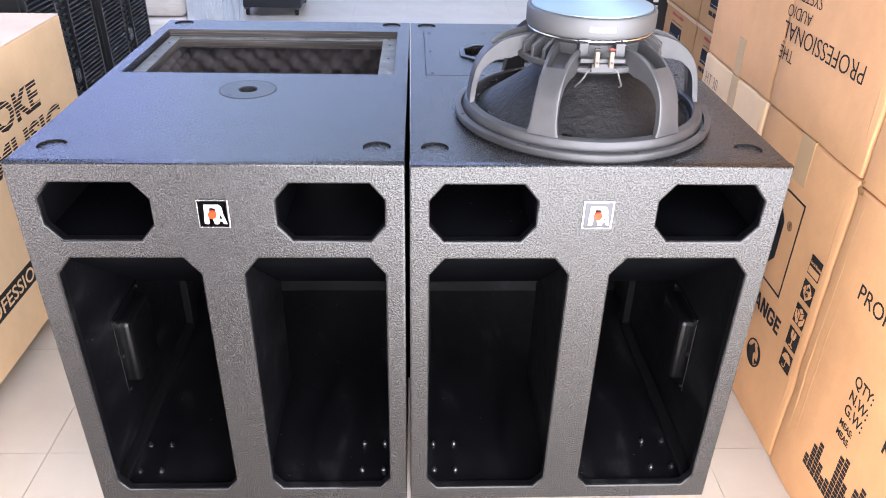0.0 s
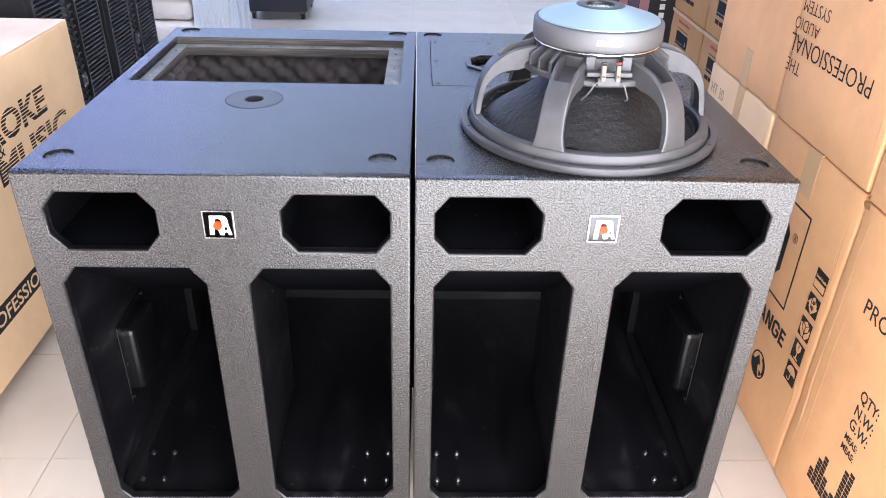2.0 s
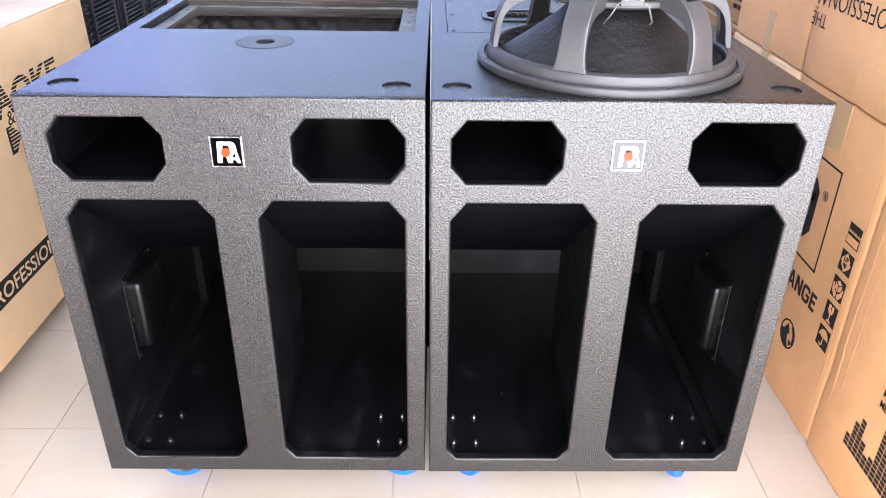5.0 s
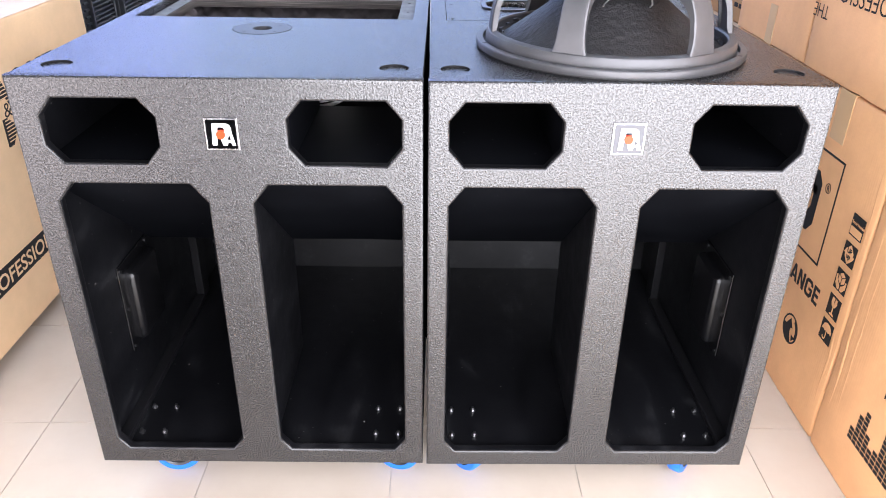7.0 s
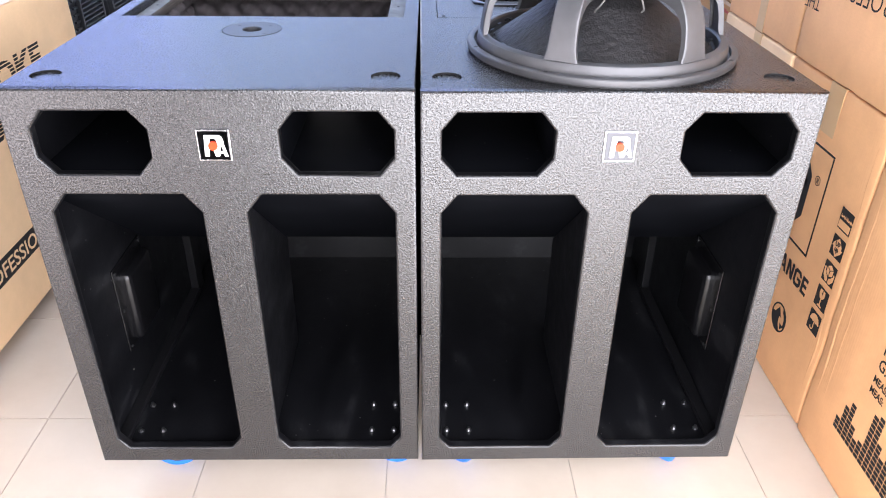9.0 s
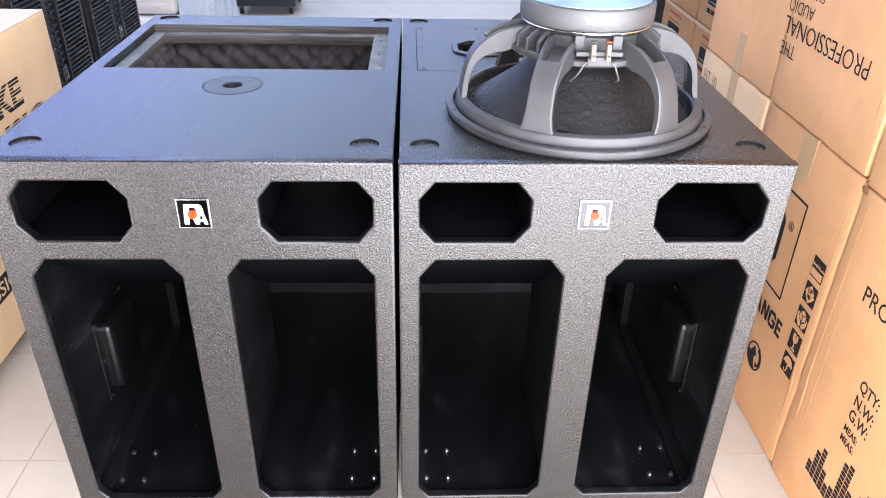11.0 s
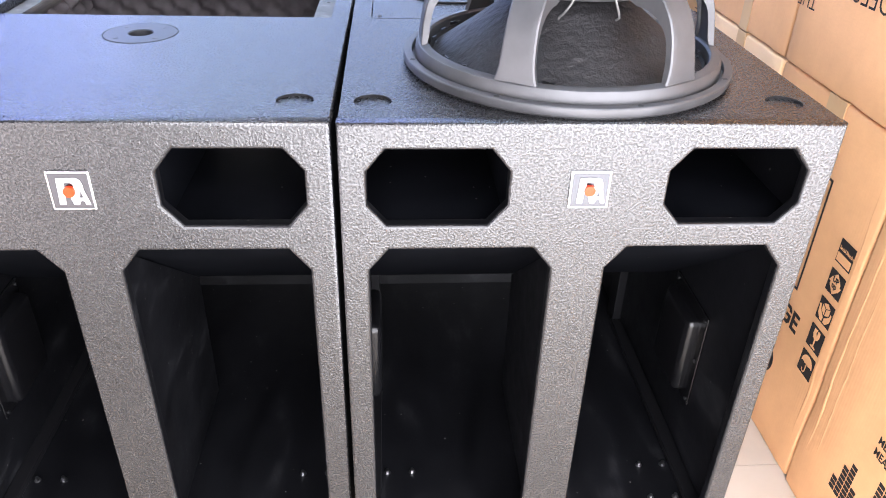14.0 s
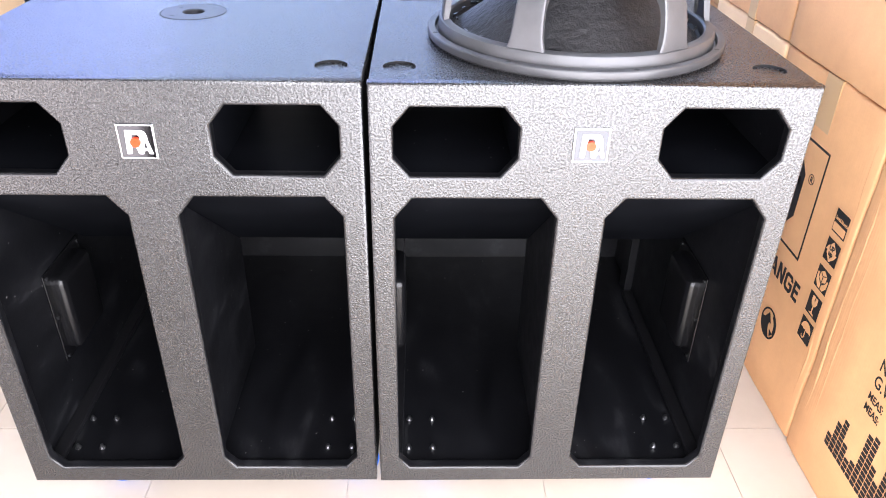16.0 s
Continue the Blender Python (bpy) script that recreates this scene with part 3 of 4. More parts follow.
            for a, b in zip(rows, rows[1:]):
                for k, m2 in ((0, 1), (1, 3), (3, 2), (2, 0)):
                    bm.faces.new((a[k], b[k], b[m2], a[m2]))
            bmesh.ops.recalc_face_normals(bm, faces=bm.faces[:])
            part("inner_disc", bm, WHITE, cab, "pale round edge inside the port")
        foam_sheet(cab, 0.556, 0.40, (-0.278, 0.858, 0.455), (1, 0, 0), (0, 0, 1), (0, -1, 0))
        foam_sheet(cab, 0.40, 0.33, (-0.285, 0.455, 0.530), (0, 1, 0), (0, 0, 1), (1, 0, 0))
        foam_sheet(cab, 0.40, 0.33, (0.285, 0.455, 0.530), (0, 1, 0), (0, 0, 1), (-1, 0, 0))
    else:
        cup = octagon(-0.178, 0.565, -0.030, 0.665, 0.026, 0.026)
        me = outline_mesh([rect(-0.2672, 0.4523, 0.2672, 0.7957), cup], 0.018, 0.0008, 1)
        me.transform(Matrix.Translation((0, 0, TOP - 0.0181)))
        cover = part("cover_plate", me, COAT, top, "screwed cover plate with a handle")
        for x, y in [(-0.255, 0.465), (-0.255, 0.625), (-0.255, 0.783), (-0.125, 0.783), (0, 0.783), (0.125, 0.783), (0.255, 0.783), (0.255, 0.625), (0.255, 0.465)]:
            bm = bmesh.new()
            disc(bm, (x, y, TOP - 0.0006), 0.0038, 12, "z", 0.0012)
            part("screw", bm, RUBBER, cover)
        me = outline_mesh([octagon(-0.190, 0.553, -0.018, 0.677, 0.03, 0.03), cup], 0.004, 0.0015, 2)
        me.transform(Matrix.Translation((0, 0, TOP - 0.0005)))
        rim = part("recessed_handle", me, SATIN, cover, "recessed black bar handle")
        bm = boxes(((-0.188, 0.555, TOP - 0.085), (-0.020, 0.675, TOP - 0.080)), ((-0.188, 0.555, TOP - 0.08), (-0.180, 0.675, TOP - 0.019)), ((-0.028, 0.555, TOP - 0.08), (-0.020, 0.675, TOP - 0.019)), ((-0.180, 0.555, TOP - 0.08), (-0.028, 0.563, TOP - 0.019)), ((-0.180, 0.667, TOP - 0.08), (-0.028, 0.675, TOP - 0.019)))
        part("handle_dish", bm, SATIN, cover)
        part("handle_bar", sweep_tube([(-0.183, 0.602, TOP - 0.02), (-0.148, 0.602, TOP - 0.012), (-0.058, 0.602, TOP - 0.012), (-0.025, 0.602, TOP - 0.02)], 0.011, 12), SATIN, cover, smooth=True)
    # sides, back and bottom: grained outside, dulled on the sides against glare, smooth paint inside
    for s in (-1, 1):
        bm = bmesh.new()
        f = box(bm, (0.2862, 0.012, BOTTOM + 0.0005), (0.2995, DEEP, TOP - 0.0225))
        f[5].material_index = 1
        bm.transform(Matrix.Diagonal((s, 1, 1, 1)))
        bmesh.ops.recalc_face_normals(bm, faces=bm.faces[:])
        part("side_board", bm, [COAT_SHADE, INNER], cab)
        bm = boxes(((0.262, 0.024, BOTTOM + 0.019), (0.2860, 0.560, BOTTOM + 0.032)), bevel=0.002)
        bm.transform(Matrix.Diagonal((s, 1, 1, 1)))
        bmesh.ops.recalc_face_normals(bm, faces=bm.faces[:])
        part("batten", bm, BATTEN, cab)
        # upright batten from the floor to the board over the horn
        bm = boxes(((0.267, 0.562, BOTTOM + 0.019), (0.2860, 0.608, 0.5)))
        for v in bm.verts:
            if v.co.z > 0.4:
                v.co.z = SLOPE[1][1] + 0.008
        bmesh.ops.bevel(bm, geom=bm.edges[:], offset=0.002, segments=2, affect="EDGES", profile=0.5)
        bm.transform(Matrix.Diagonal((s, 1, 1, 1)))
        bmesh.ops.recalc_face_normals(bm, faces=bm.faces[:])
        part("batten", bm, BATTEN, cab)
        handle_cup(cab, s)
        # port duct: outer and inner cheeks
        bm = boxes(((0.078, 0.018, 0.742), (0.096, 0.325, 0.8715)))
        bm.transform(Matrix.Diagonal((s, 1, 1, 1)))
        bmesh.ops.recalc_face_normals(bm, faces=bm.faces[:])
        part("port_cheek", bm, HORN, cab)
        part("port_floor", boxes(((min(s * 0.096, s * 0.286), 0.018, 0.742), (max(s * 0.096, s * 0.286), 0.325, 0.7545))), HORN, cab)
    bm = bmesh.new()
    f = box(bm, (-0.286, DEEP - 0.02, BOTTOM + 0.018), (0.286, DEEP - 0.0005, TOP - 0.0225))
    f[2].material_index = 1
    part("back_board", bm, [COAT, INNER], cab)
    bm = bmesh.new()
    f = box(bm, (-0.286, 0.012, BOTTOM + 0.0005), (0.286, DEEP - 0.0005, BOTTOM + 0.018))
    f[1].material_index = 1
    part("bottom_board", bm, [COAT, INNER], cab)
    # horn boards: slope, rear wall and centre divider
    (y0, z0), (y1, z1) = SLOPE
    bm = bmesh.new()
    prof = [(y0, z0), (y1 - 0.045, z1 + 0.0365), (y1, z1), (y1 + 0.012, z1 + 0.012), (y0, z0 + 0.017)]
    a = [bm.verts.new((-0.286, y, z)) for y, z in prof]
    b = [bm.verts.new((0.286, y, z)) for y, z in prof]
    bm.faces.new(a)
    bm.faces.new(b)
    for i in range(5):
        bm.faces.new((a[i], a[(i + 1) % 5], b[(i + 1) % 5], b[i]))
    bmesh.ops.recalc_face_normals(bm, faces=bm.faces[:])
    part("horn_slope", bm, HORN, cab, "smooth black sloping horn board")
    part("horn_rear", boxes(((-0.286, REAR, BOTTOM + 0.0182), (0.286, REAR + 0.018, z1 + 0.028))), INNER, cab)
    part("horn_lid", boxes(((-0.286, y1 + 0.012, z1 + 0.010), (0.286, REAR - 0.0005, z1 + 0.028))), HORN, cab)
    slope_at = lambda y: z0 + (z1 - z0) * (y - y0) / (y1 - y0)
    bm = bmesh.new()
    prof = [(0.0185, BOTTOM + 0.0185), (0.360, BOTTOM + 0.0185), (0.360, slope_at(0.360) - 0.001), (0.0185, slope_at(0.0185) - 0.004)]
    a = [bm.verts.new((-0.016, y, z)) for y, z in prof]
    b = [bm.verts.new((0.016, y, z)) for y, z in prof]
    bm.faces.new(a)
    bm.faces.new(b)
    for i in range(4):
        bm.faces.new((a[i], a[(i + 1) % 4], b[(i + 1) % 4], b[i]))
    bmesh.ops.recalc_face_normals(bm, faces=bm.faces[:])
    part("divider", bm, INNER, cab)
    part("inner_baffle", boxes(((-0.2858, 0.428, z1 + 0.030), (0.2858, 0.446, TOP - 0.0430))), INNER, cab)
    badge(cab)
    # caster bolts in the horn floor
    for sx in (-1, 1):
        for bx in (0.207, 0.251):
            for by in (0.063, 0.137):
                bm = bmesh.new()
                disc(bm, (sx * bx, by, BOTTOM + 0.018), 0.0058, 14, "z", 0.0012)
                disc(bm, (sx * bx, by, BOTTOM + 0.0192), 0.0033, 6, "z", 0.0065)
                part("bolt", bm, STEEL, cab, "bright steel bolt end")
    for px, py, wx, wy, turn in wheels:
        caster(cab, px, py, wx, wy, turn)
    return cab


bass_cabinet(-0.304, True, [(-0.228, 0.10, -0.224, 0.150, 8), (0.228, 0.10, 0.244, 0.156, -16), (-0.228, 0.78, -0.25, 0.79, 40), (0.228, 0.78, 0.24, 0.80, 70)],
             "black grained bass cabinet on casters, top hatch open")
bass_cabinet(0.3045, False, [(-0.228, 0.10, -0.220, 0.162, -48), (0.228, 0.10, 0.253, 0.158, 52), (-0.228, 0.78, -0.25, 0.79, 20), (0.228, 0.78, 0.24, 0.80, -30)],
             "black grained bass cabinet carrying a loose speaker driver", 0.42)


# ---- loose speaker driver, face down on the cabinet ----
DX, DY, DZ = 0.3095, 0.2350, TOP
driver = thing("speaker_driver", (DX, DY, DZ), "large grey bass driver lying face down", "speaker driver")
part("flange", lathe([(0.984 * r, z) for r, z in [(0.2292, 0.003), (0.2302, 0.0055), (0.2302, 0.0125), (0.2292, 0.0140), (0.2280, 0.0145), (0.2190, 0.0145), (0.2182, 0.0137), (0.2178, 0.0065), (0.2140, 0.0065), (0.2136, 0.0145), (0.2132, 0.0225), (0.2108, 0.0278), (0.2050, 0.0300), (0.1985, 0.0300), (0.1960, 0.0270), (0.1955, 0.001)]], 96, closed=True), CAST, driver, "cast mounting ring", smooth=True, sharp=26)
part("gasket", lathe([(0.2225, 0.0), (0.2225, 0.0032), (0.20, 0.0032), (0.20, 0.0)], 72, closed=True), RUBBER, driver)
for k in range(8):
    a = radians(22.5 + 45 * k - 10)
    bm = bmesh.new()
    disc(bm, (0.2202 * math.cos(a), 0.2202 * math.sin(a), 0.0142), 0.0036, 14, "z", 0.0006)
    part("bolt_hole", bm, RUBBER, driver)


def spoke(angle):
    """One curved leg of the basket, a channel with raised edges."""
    path = [(0.2075, 0.016, 0.076), (0.2075, 0.028, 0.056), (0.2065, 0.043, 0.0465), (0.2035, 0.064, 0.0425), (0.1965, 0.090, 0.0405), (0.1830, 0.113, 0.0405), (0.1640, 0.1300, 0.0420), (0.1420, 0.1410, 0.045), (0.1160, 0.1480, 0.049), (0.0900, 0.1510, 0.049)]
    path = [(r * (0.984 if r > 0.15 else 1.0), z, w) for r, z, w in path]
    bm = bmesh.new()
    rows = []
    fine = []
    for i in range(len(path) - 1):
        p = [Vector(path[min(max(i + k, 0), len(path) - 1)]) for k in (-1, 0, 1, 2)]
        for q in range(4):
            u = q / 4
            fine.append(tuple(0.5 * (2 * p[1] + (p[2] - p[0]) * u + (2 * p[0] - 5 * p[1] + 4 * p[2] - p[3]) * u * u + (3 * p[1] - p[0] - 3 * p[2] + p[3]) * u ** 3)))
    fine.append(path[-1])
    path = fine
    n = len(path)
    for i, (r, z, wd) in enumerate(path):
        r0, z0, _ = path[max(i - 1, 0)]
        r1, z1, _ = path[min(i + 1, n - 1)]
        d = Vector((r1 - r0, z1 - z0)).normalized()
        nr, nz = d.y, -d.x          # outward across the leg
        if nr + nz < 0:
            nr, nz = -nr, -nz
        g1 = i / (n - 1)
        deep = 0.004 + 0.006 * min(1, g1 / 0.2) + 0.024 * min(1, max(0, (g1 - 0.38) / 0.34)) ** 1.3
        h = wd / 2
        pk = -0.0006 + 0.0176 * min(1, max(0, (g1 - 0.64) / 0.05))
        sec = [(-h, 0.0015), (-h + 0.002, 0.0), (-h + 0.0065, -0.0006), (-h + 0.008, pk), (h - 0.008, pk), (h - 0.0065, -0.0006), (h - 0.002, 0.0), (h, 0.0015), (h - 0.0005, deep), (h - 0.005, deep), (h - 0.006, 0.0066 + pk), (-h + 0.006, 0.0066 + pk), (-h + 0.005, deep), (-h + 0.0005, deep)]
        rows.append([bm.verts.new((r - q * nr, t, z - q * nz)) for t, q in sec])
    for a, b in zip(rows, rows[1:]):
        for k in range(len(a)):
            bm.faces.new((a[k], a[(k + 1) % len(a)], b[(k + 1) % len(a)], b[k]))
    bm.faces.new(rows[0])
    bm.faces.new(rows[-1])
    bmesh.ops.recalc_face_normals(bm, faces=bm.faces[:])
    bm.transform(Matrix.Rotation(angle, 4, "Z"))
    return bm


for k in range(6):
    part("basket_leg", spoke(radians(-90 + 30 + 60 * k + 1.5)), CAST, driver, smooth=True, sharp=24)
part("basket_hub", lathe([(0.122, 0.110), (0.1255, 0.113), (0.1255, 0.120), (0.123, 0.1225), (0.104, 0.1235), (0.101, 0.126), (0.101, 0.150), (0.088, 0.154), (0.070, 0.154), (0.070, 0.108)], 64, closed=True), CAST, driver, "cast hub ring under the magnet", smooth=True)
for gap in range(6):
    for off in (-12, 0, 12):
        a = radians(-88.5 + 60 * gap + off)
        if gap == 0:
            continue
        bm = boxes(((0.098, -0.0034, 0.117), (0.1240, 0.0034, 0.155)), bevel=0.001, seg=1)
        for v in bm.verts:
            if v.co.x > 0.11 and v.co.z > 0.13:
                v.co.z -= 0.016
        bm.transform(Matrix.Rotation(a, 4, "Z"))
        part("hub_fin", bm, CAST, driver)
part("magnet_gap_ring", lathe([(0.0, 0.150), (0.098, 0.150), (0.100, 0.158), (0.0, 0.158)], 64), RUBBER, driver)
part("magnet_ring", lathe([(0.06, 0.159), (0.1045, 0.159), (0.1075, 0.1605), (0.1090, 0.164), (0.1090, 0.189), (0.1075, 0.1915), (0.103, 0.1925), (0.06, 0.1925)], 96), PLATED, driver, "bright plated magnet ring", smooth=True)
part("magnet_lip", lathe([(0.099, 0.1555), (0.1052, 0.1555), (0.1058, 0.1562), (0.1052, 0.1580), (0.099, 0.1580)], 96), ALU, driver, "bright rolled lip", smooth=True)
part("magnet_cap", lathe([(0.1020, 0.1920), (0.1010, 0.1945), (0.044, 0.2120), (0.041, 0.2135), (0.041, 0.205)], 96), CAP_SKY, driver, "pale plated conical magnet cap", smooth=True)
part("cap_seam", lathe([(0.1034, 0.1924), (0.1034, 0.1929), (0.1024, 0.1929), (0.1024, 0.1924)], 72, closed=True), RUBBER, driver)
part("vent_ring", lathe([(0.041, 0.2130), (0.0385, 0.2145), (0.025, 0.2140), (0.0235, 0.2115), (0.0235, 0.205)], 64), SATIN, driver, "dark ring round the vent", smooth=True)
part("vent_plate", lathe([(0.0235, 0.2105), (0.012, 0.2095), (0.0, 0.209)], 40), ALU, driver, smooth=True)
bm = bmesh.new()
for i in range(9):
    a = radians(-102 + i * 2.7)
    r = 0.1094
    bm.verts.new((r * math.cos(a), r * math.sin(a), 0.1725))
    bm.verts.new((r * math.cos(a), r * math.sin(a), 0.1810))
bm.verts.ensure_lookup_table()
for i in range(8):
    bm.faces.new((bm.verts[2 * i], bm.verts[2 * i + 2], bm.verts[2 * i + 3], bm.verts[2 * i + 1]))
bmesh.ops.recalc_face_normals(bm, faces=bm.faces[:])
lab = part("magnet_label", bm, WHITE, driver, "small white paper label")
for a0, a1, z in ((-101, -98.5, 0.1768), (-97, -88, 0.1781), (-97, -84, 0.1752)):
    bm = bmesh.new()
    q = [bm.verts.new((0.1098 * math.cos(radians(a)), 0.1098 * math.sin(radians(a)), h)) for a, h in ((a0, z - 0.0008), (a1, z - 0.0008), (a1, z + 0.0008), (a0, z + 0.0008))]
    bm.faces.new(q)
    part("print_bar", bm, INK_RED, lab)
part("cone", lathe([(0.186, 0.012), (0.160, 0.030), (0.125, 0.055), (0.090, 0.082), (0.062, 0.108), (0.055, 0.110)], 72), CONE, driver, "black paper cone", smooth=True)
part("surround", lathe([(0.198, 0.010), (0.195, 0.016), (0.192, 0.011), (0.189, 0.017), (0.186, 0.012)], 72), RUBBER, driver, "pleated cloth surround", smooth=True)
part("coil_former", lathe([(0.056, 0.105), (0.056, 0.152)], 48), RUBBER, driver, smooth=True)
random.seed(12)
for k in range(46):
    a = radians(random.uniform(0, 360))
    rr = random.uniform(0.178, 0.187)
    bm = boxes(((-0.001, -random.uniform(0.002, 0.008), 0.0), (0.001, random.uniform(0.002, 0.008), random.uniform(0.002, 0.005))))
    bm.transform(Matrix.Rotation(a, 4, "Z") @ Matrix.Translation((rr, 0, 0.019 + (0.186 - rr) * 0.7)) @ Matrix.Rotation(random.uniform(-0.6, 0.6), 4, "Z"))
    part("glue_bead", bm, SATIN, driver)
# terminals on the front of the basket
ta = -0.002
blk = part("terminal_block", boxes(((ta - 0.018, -0.134, 0.116), (ta + 0.018, -0.120, 0.130)), ((ta - 0.036, -0.131, 0.130), (ta + 0.036, -0.118, 0.137)), bevel=0.0012), CAST, driver, "grey terminal block")
for s, c in ((-1, SATIN), (1, INK_RED)):
    bm = boxes(((-0.0036, -0.0045, 0.0), (0.0036, 0.0045, 0.025)), bevel=0.0013)
    for v in bm.verts:
        if v.co.z > 0.02:
            v.co.y += 0.003
    bm.transform(Matrix.Translation((ta + s * 0.0115, -0.138, 0.126)))
    t = part("terminal", bm, IVORY, blk, "ivory push terminal")
    bm = boxes(((-0.0045, -0.0015, 0.0), (0.0040, 0.0070, 0.0019)), bevel=0.0006)
    bm.transform(Matrix.Translation((ta + s * 0.0115, -0.138, 0.1532)))
    part("terminal_cap", bm, c, blk)
    bm = bmesh.new()
    disc(bm, (ta + s * 0.0115, -0.1424, 0.134), 0.0018, 10, "y", -0.0006)
    part("wire_hole", bm, RUBBER, blk)
    pts = [(ta + s * 0.016, -0.131, 0.122), (ta + s * 0.021, -0.136, 0.1225), (ta + s * 0.0245, -0.137, 0.118), (ta + s * 0.028, -0.135, 0.109), (ta + s * 0.033, -0.130, 0.099), (ta + s * 0.037, -0.121, 0.091), (ta + s * 0.036, -0.112, 0.086)]
    part("lead_wire", sweep_tube(pts, 0.0015, 8), BRAID, driver, "woven tinsel lead", smooth=True)
for sx in (-0.029, 0.029):
    part("rib", boxes(((ta + sx - 0.0075, -0.124 + abs(sx) * 0.25, 0.136), (ta + sx + 0.0075, -0.094, 0.1575)), bevel=0.001), CAST, driver)


# ---- cartons ----
def carton(name, at, size, material, label, group="", sag=0.002, rz=0.0):
    """A closed carton: softly bulging, worn corners; its near bottom corner at at."""
    t = thing(name, at, label, "carton", group, rz=rz)
    bm = boxes(((0, 0, 0), size))
    bmesh.ops.subdivide_edges(bm, edges=bm.edges[:], cuts=9, use_grid_fill=True)
    sx, sy, sz = size
    for v in bm.verts:
        u = [c / s for c, s in zip(v.co, size)]
        for k in range(3):
            if u[k] in (0.0, 1.0) or abs(u[k]) < 1e-4 or abs(u[k] - 1) < 1e-4:
                o = [i for i in range(3) if i != k]
                q = 16 * u[o[0]] * (1 - u[o[0]]) * u[o[1]] * (1 - u[o[1]])
                way = 1 if u[k] > 0.5 else -1
                if k == 2 and way < 0:
                    continue
                v.co[k] += way * sag * q * 0.5
    sharp = [e for e in bm.edges if len(e.link_faces) == 2 and e.calc_face_angle() > 1.2]
    bmesh.ops.bevel(bm, geom=sharp, offset=0.006, segments=3, affect="EDGES", profile=0.5)
    for v in bm.verts:
        w = Vector(at) + v.co
        edge = sum(min(abs(c), abs(c - e)) < 0.012 for c, e in zip(v.co, size)) >= 2
        k = 0.0022 if edge else 0.0007
        v.co += k * noise.noise_vector(w * (16 if edge else 7))
        v.co.z = max(v.co.z, 0.0)
    part("carton_body", bm, material, t, smooth=True, sharp=50)
    return t


def crease(parent, y, z0, z1, wave=0.004, h=0.0016, x=0.0, seed=0.0):
    """A pressed ridge running up a carton face that looks along -x."""
    n = 28
    bm = bmesh.new()
    rows = []
    for i in range(n + 1):
        z = z0 + (z1 - z0) * i / n
        c = y + wave * noise.noise((seed, z * 9, 0.3)) + 0.3 * wave * noise.noise((seed, z * 40, 1.3))
        q = h * (0.55 + 0.9 * abs(noise.noise((seed + 4, z * 14, 0.7)))) * min(1, 4 * i / n, 4 * (n - i) / n)
        rows.append([bm.verts.new((x + 0.0006, c - 0.005, z)), bm.verts.new((x - q, c, z)), bm.verts.new((x + 0.0006, c + 0.004, z))])
    for a, b in zip(rows, rows[1:]):
        for k in range(2):
            bm.faces.new((a[k], b[k], b[k + 1], a[k + 1]))
    bmesh.ops.recalc_face_normals(bm, faces=bm.faces[:])
    return part("crease", bm, CARD, parent, "pressed crease in the cardboard", smooth=True, sharp=80)


def torn_corner(parent, y, z, size, seed=0.0):
    """A crumpled paper corner standing out of a carton face that looks along -x."""
    bm = bmesh.new()
    n = 9
    mid = bm.verts.new((-0.002, y, z))
    ring = []
    for i in range(n):
        a = 2 * math.pi * i / n
        q = size * (0.55 + 0.7 * abs(noise.noise((seed, i * 1.7, 0.2))))
        ring.append(bm.verts.new((-0.001 - 0.005 * noise.noise((seed, i * 2.1, 3.2)), y + q * math.cos(a), z + 0.7 * q * math.sin(a))))
    for i in range(n):
        bm.faces.new((mid, ring[i], ring[(i + 1) % n]))
    bmesh.ops.recalc_face_normals(bm, faces=bm.faces[:])
    part("torn_corner", bm, CARD_BROWN, parent, "torn crumpled corner")


def printed(parent, me, material, x, y, z, face, name="lettering", flip=False, label="", turn=0.0):
    """Puts flat printing on a carton face: face -1 looks along -x, +1 along +x. Text runs to the reader's right."""
    m = Matrix(((0, 0, face, 0), (face, 0, 0, 0), (0, 1, 0, 0), (0, 0, 0, 1)))
    me.transform(Matrix.Translation((x, y, z)) @ m @ Matrix.Rotation((math.pi if flip else 0.0) + radians(turn), 4, "Z"))
    return part(name, me, material, parent, label)


def flat(loops, thick=0.0005):
    return outline_mesh(loops, thick, 0.0, 0)


def tape_strip(parent, lo, hi, material=TAPE):
    part("tape", boxes((lo, hi)), material, parent, "brown packing tape")


PX = 0.882           # face of the stacked cartons beside the cabinets
stack = "cartons stacked beside the cabinets"
near_low = carton("shipping_carton", (PX, -0.215, 0), (0.52, 0.462, 0.742), CARD, "kraft carton printed with audio lettering and level bars", stack)
mid_low = carton("shipping_carton", (PX + 0.002, 0.254, 0), (0.52, 0.444, 0.752), CARD, "kraft carton printed with handling symbols", stack)
far_low = carton("shipping_carton", (PX, 0.705, 0), (0.52, 0.45, 0.752), CARD_PALE, "plain kraft carton with pen writing", stack)
near_up = carton("shipping_carton", (PX, -0.215, 0.746), (0.52, 0.462, 0.74), CARD, "plain kraft carton stacked on another carton", stack)
mid_up = carton("shipping_carton", (PX - 0.002, 0.254, 0.7565), (0.52, 0.442, 0.74), CARD, "kraft carton stacked upside down with lettering", stack)
far_up = carton("shipping_carton", (PX, 0.704, 0.7565), (0.52, 0.442, 0.74), CARD, "plain kraft carton with a strip of tape", stack)
OUT = -0.0018        # printing sits just proud of the board


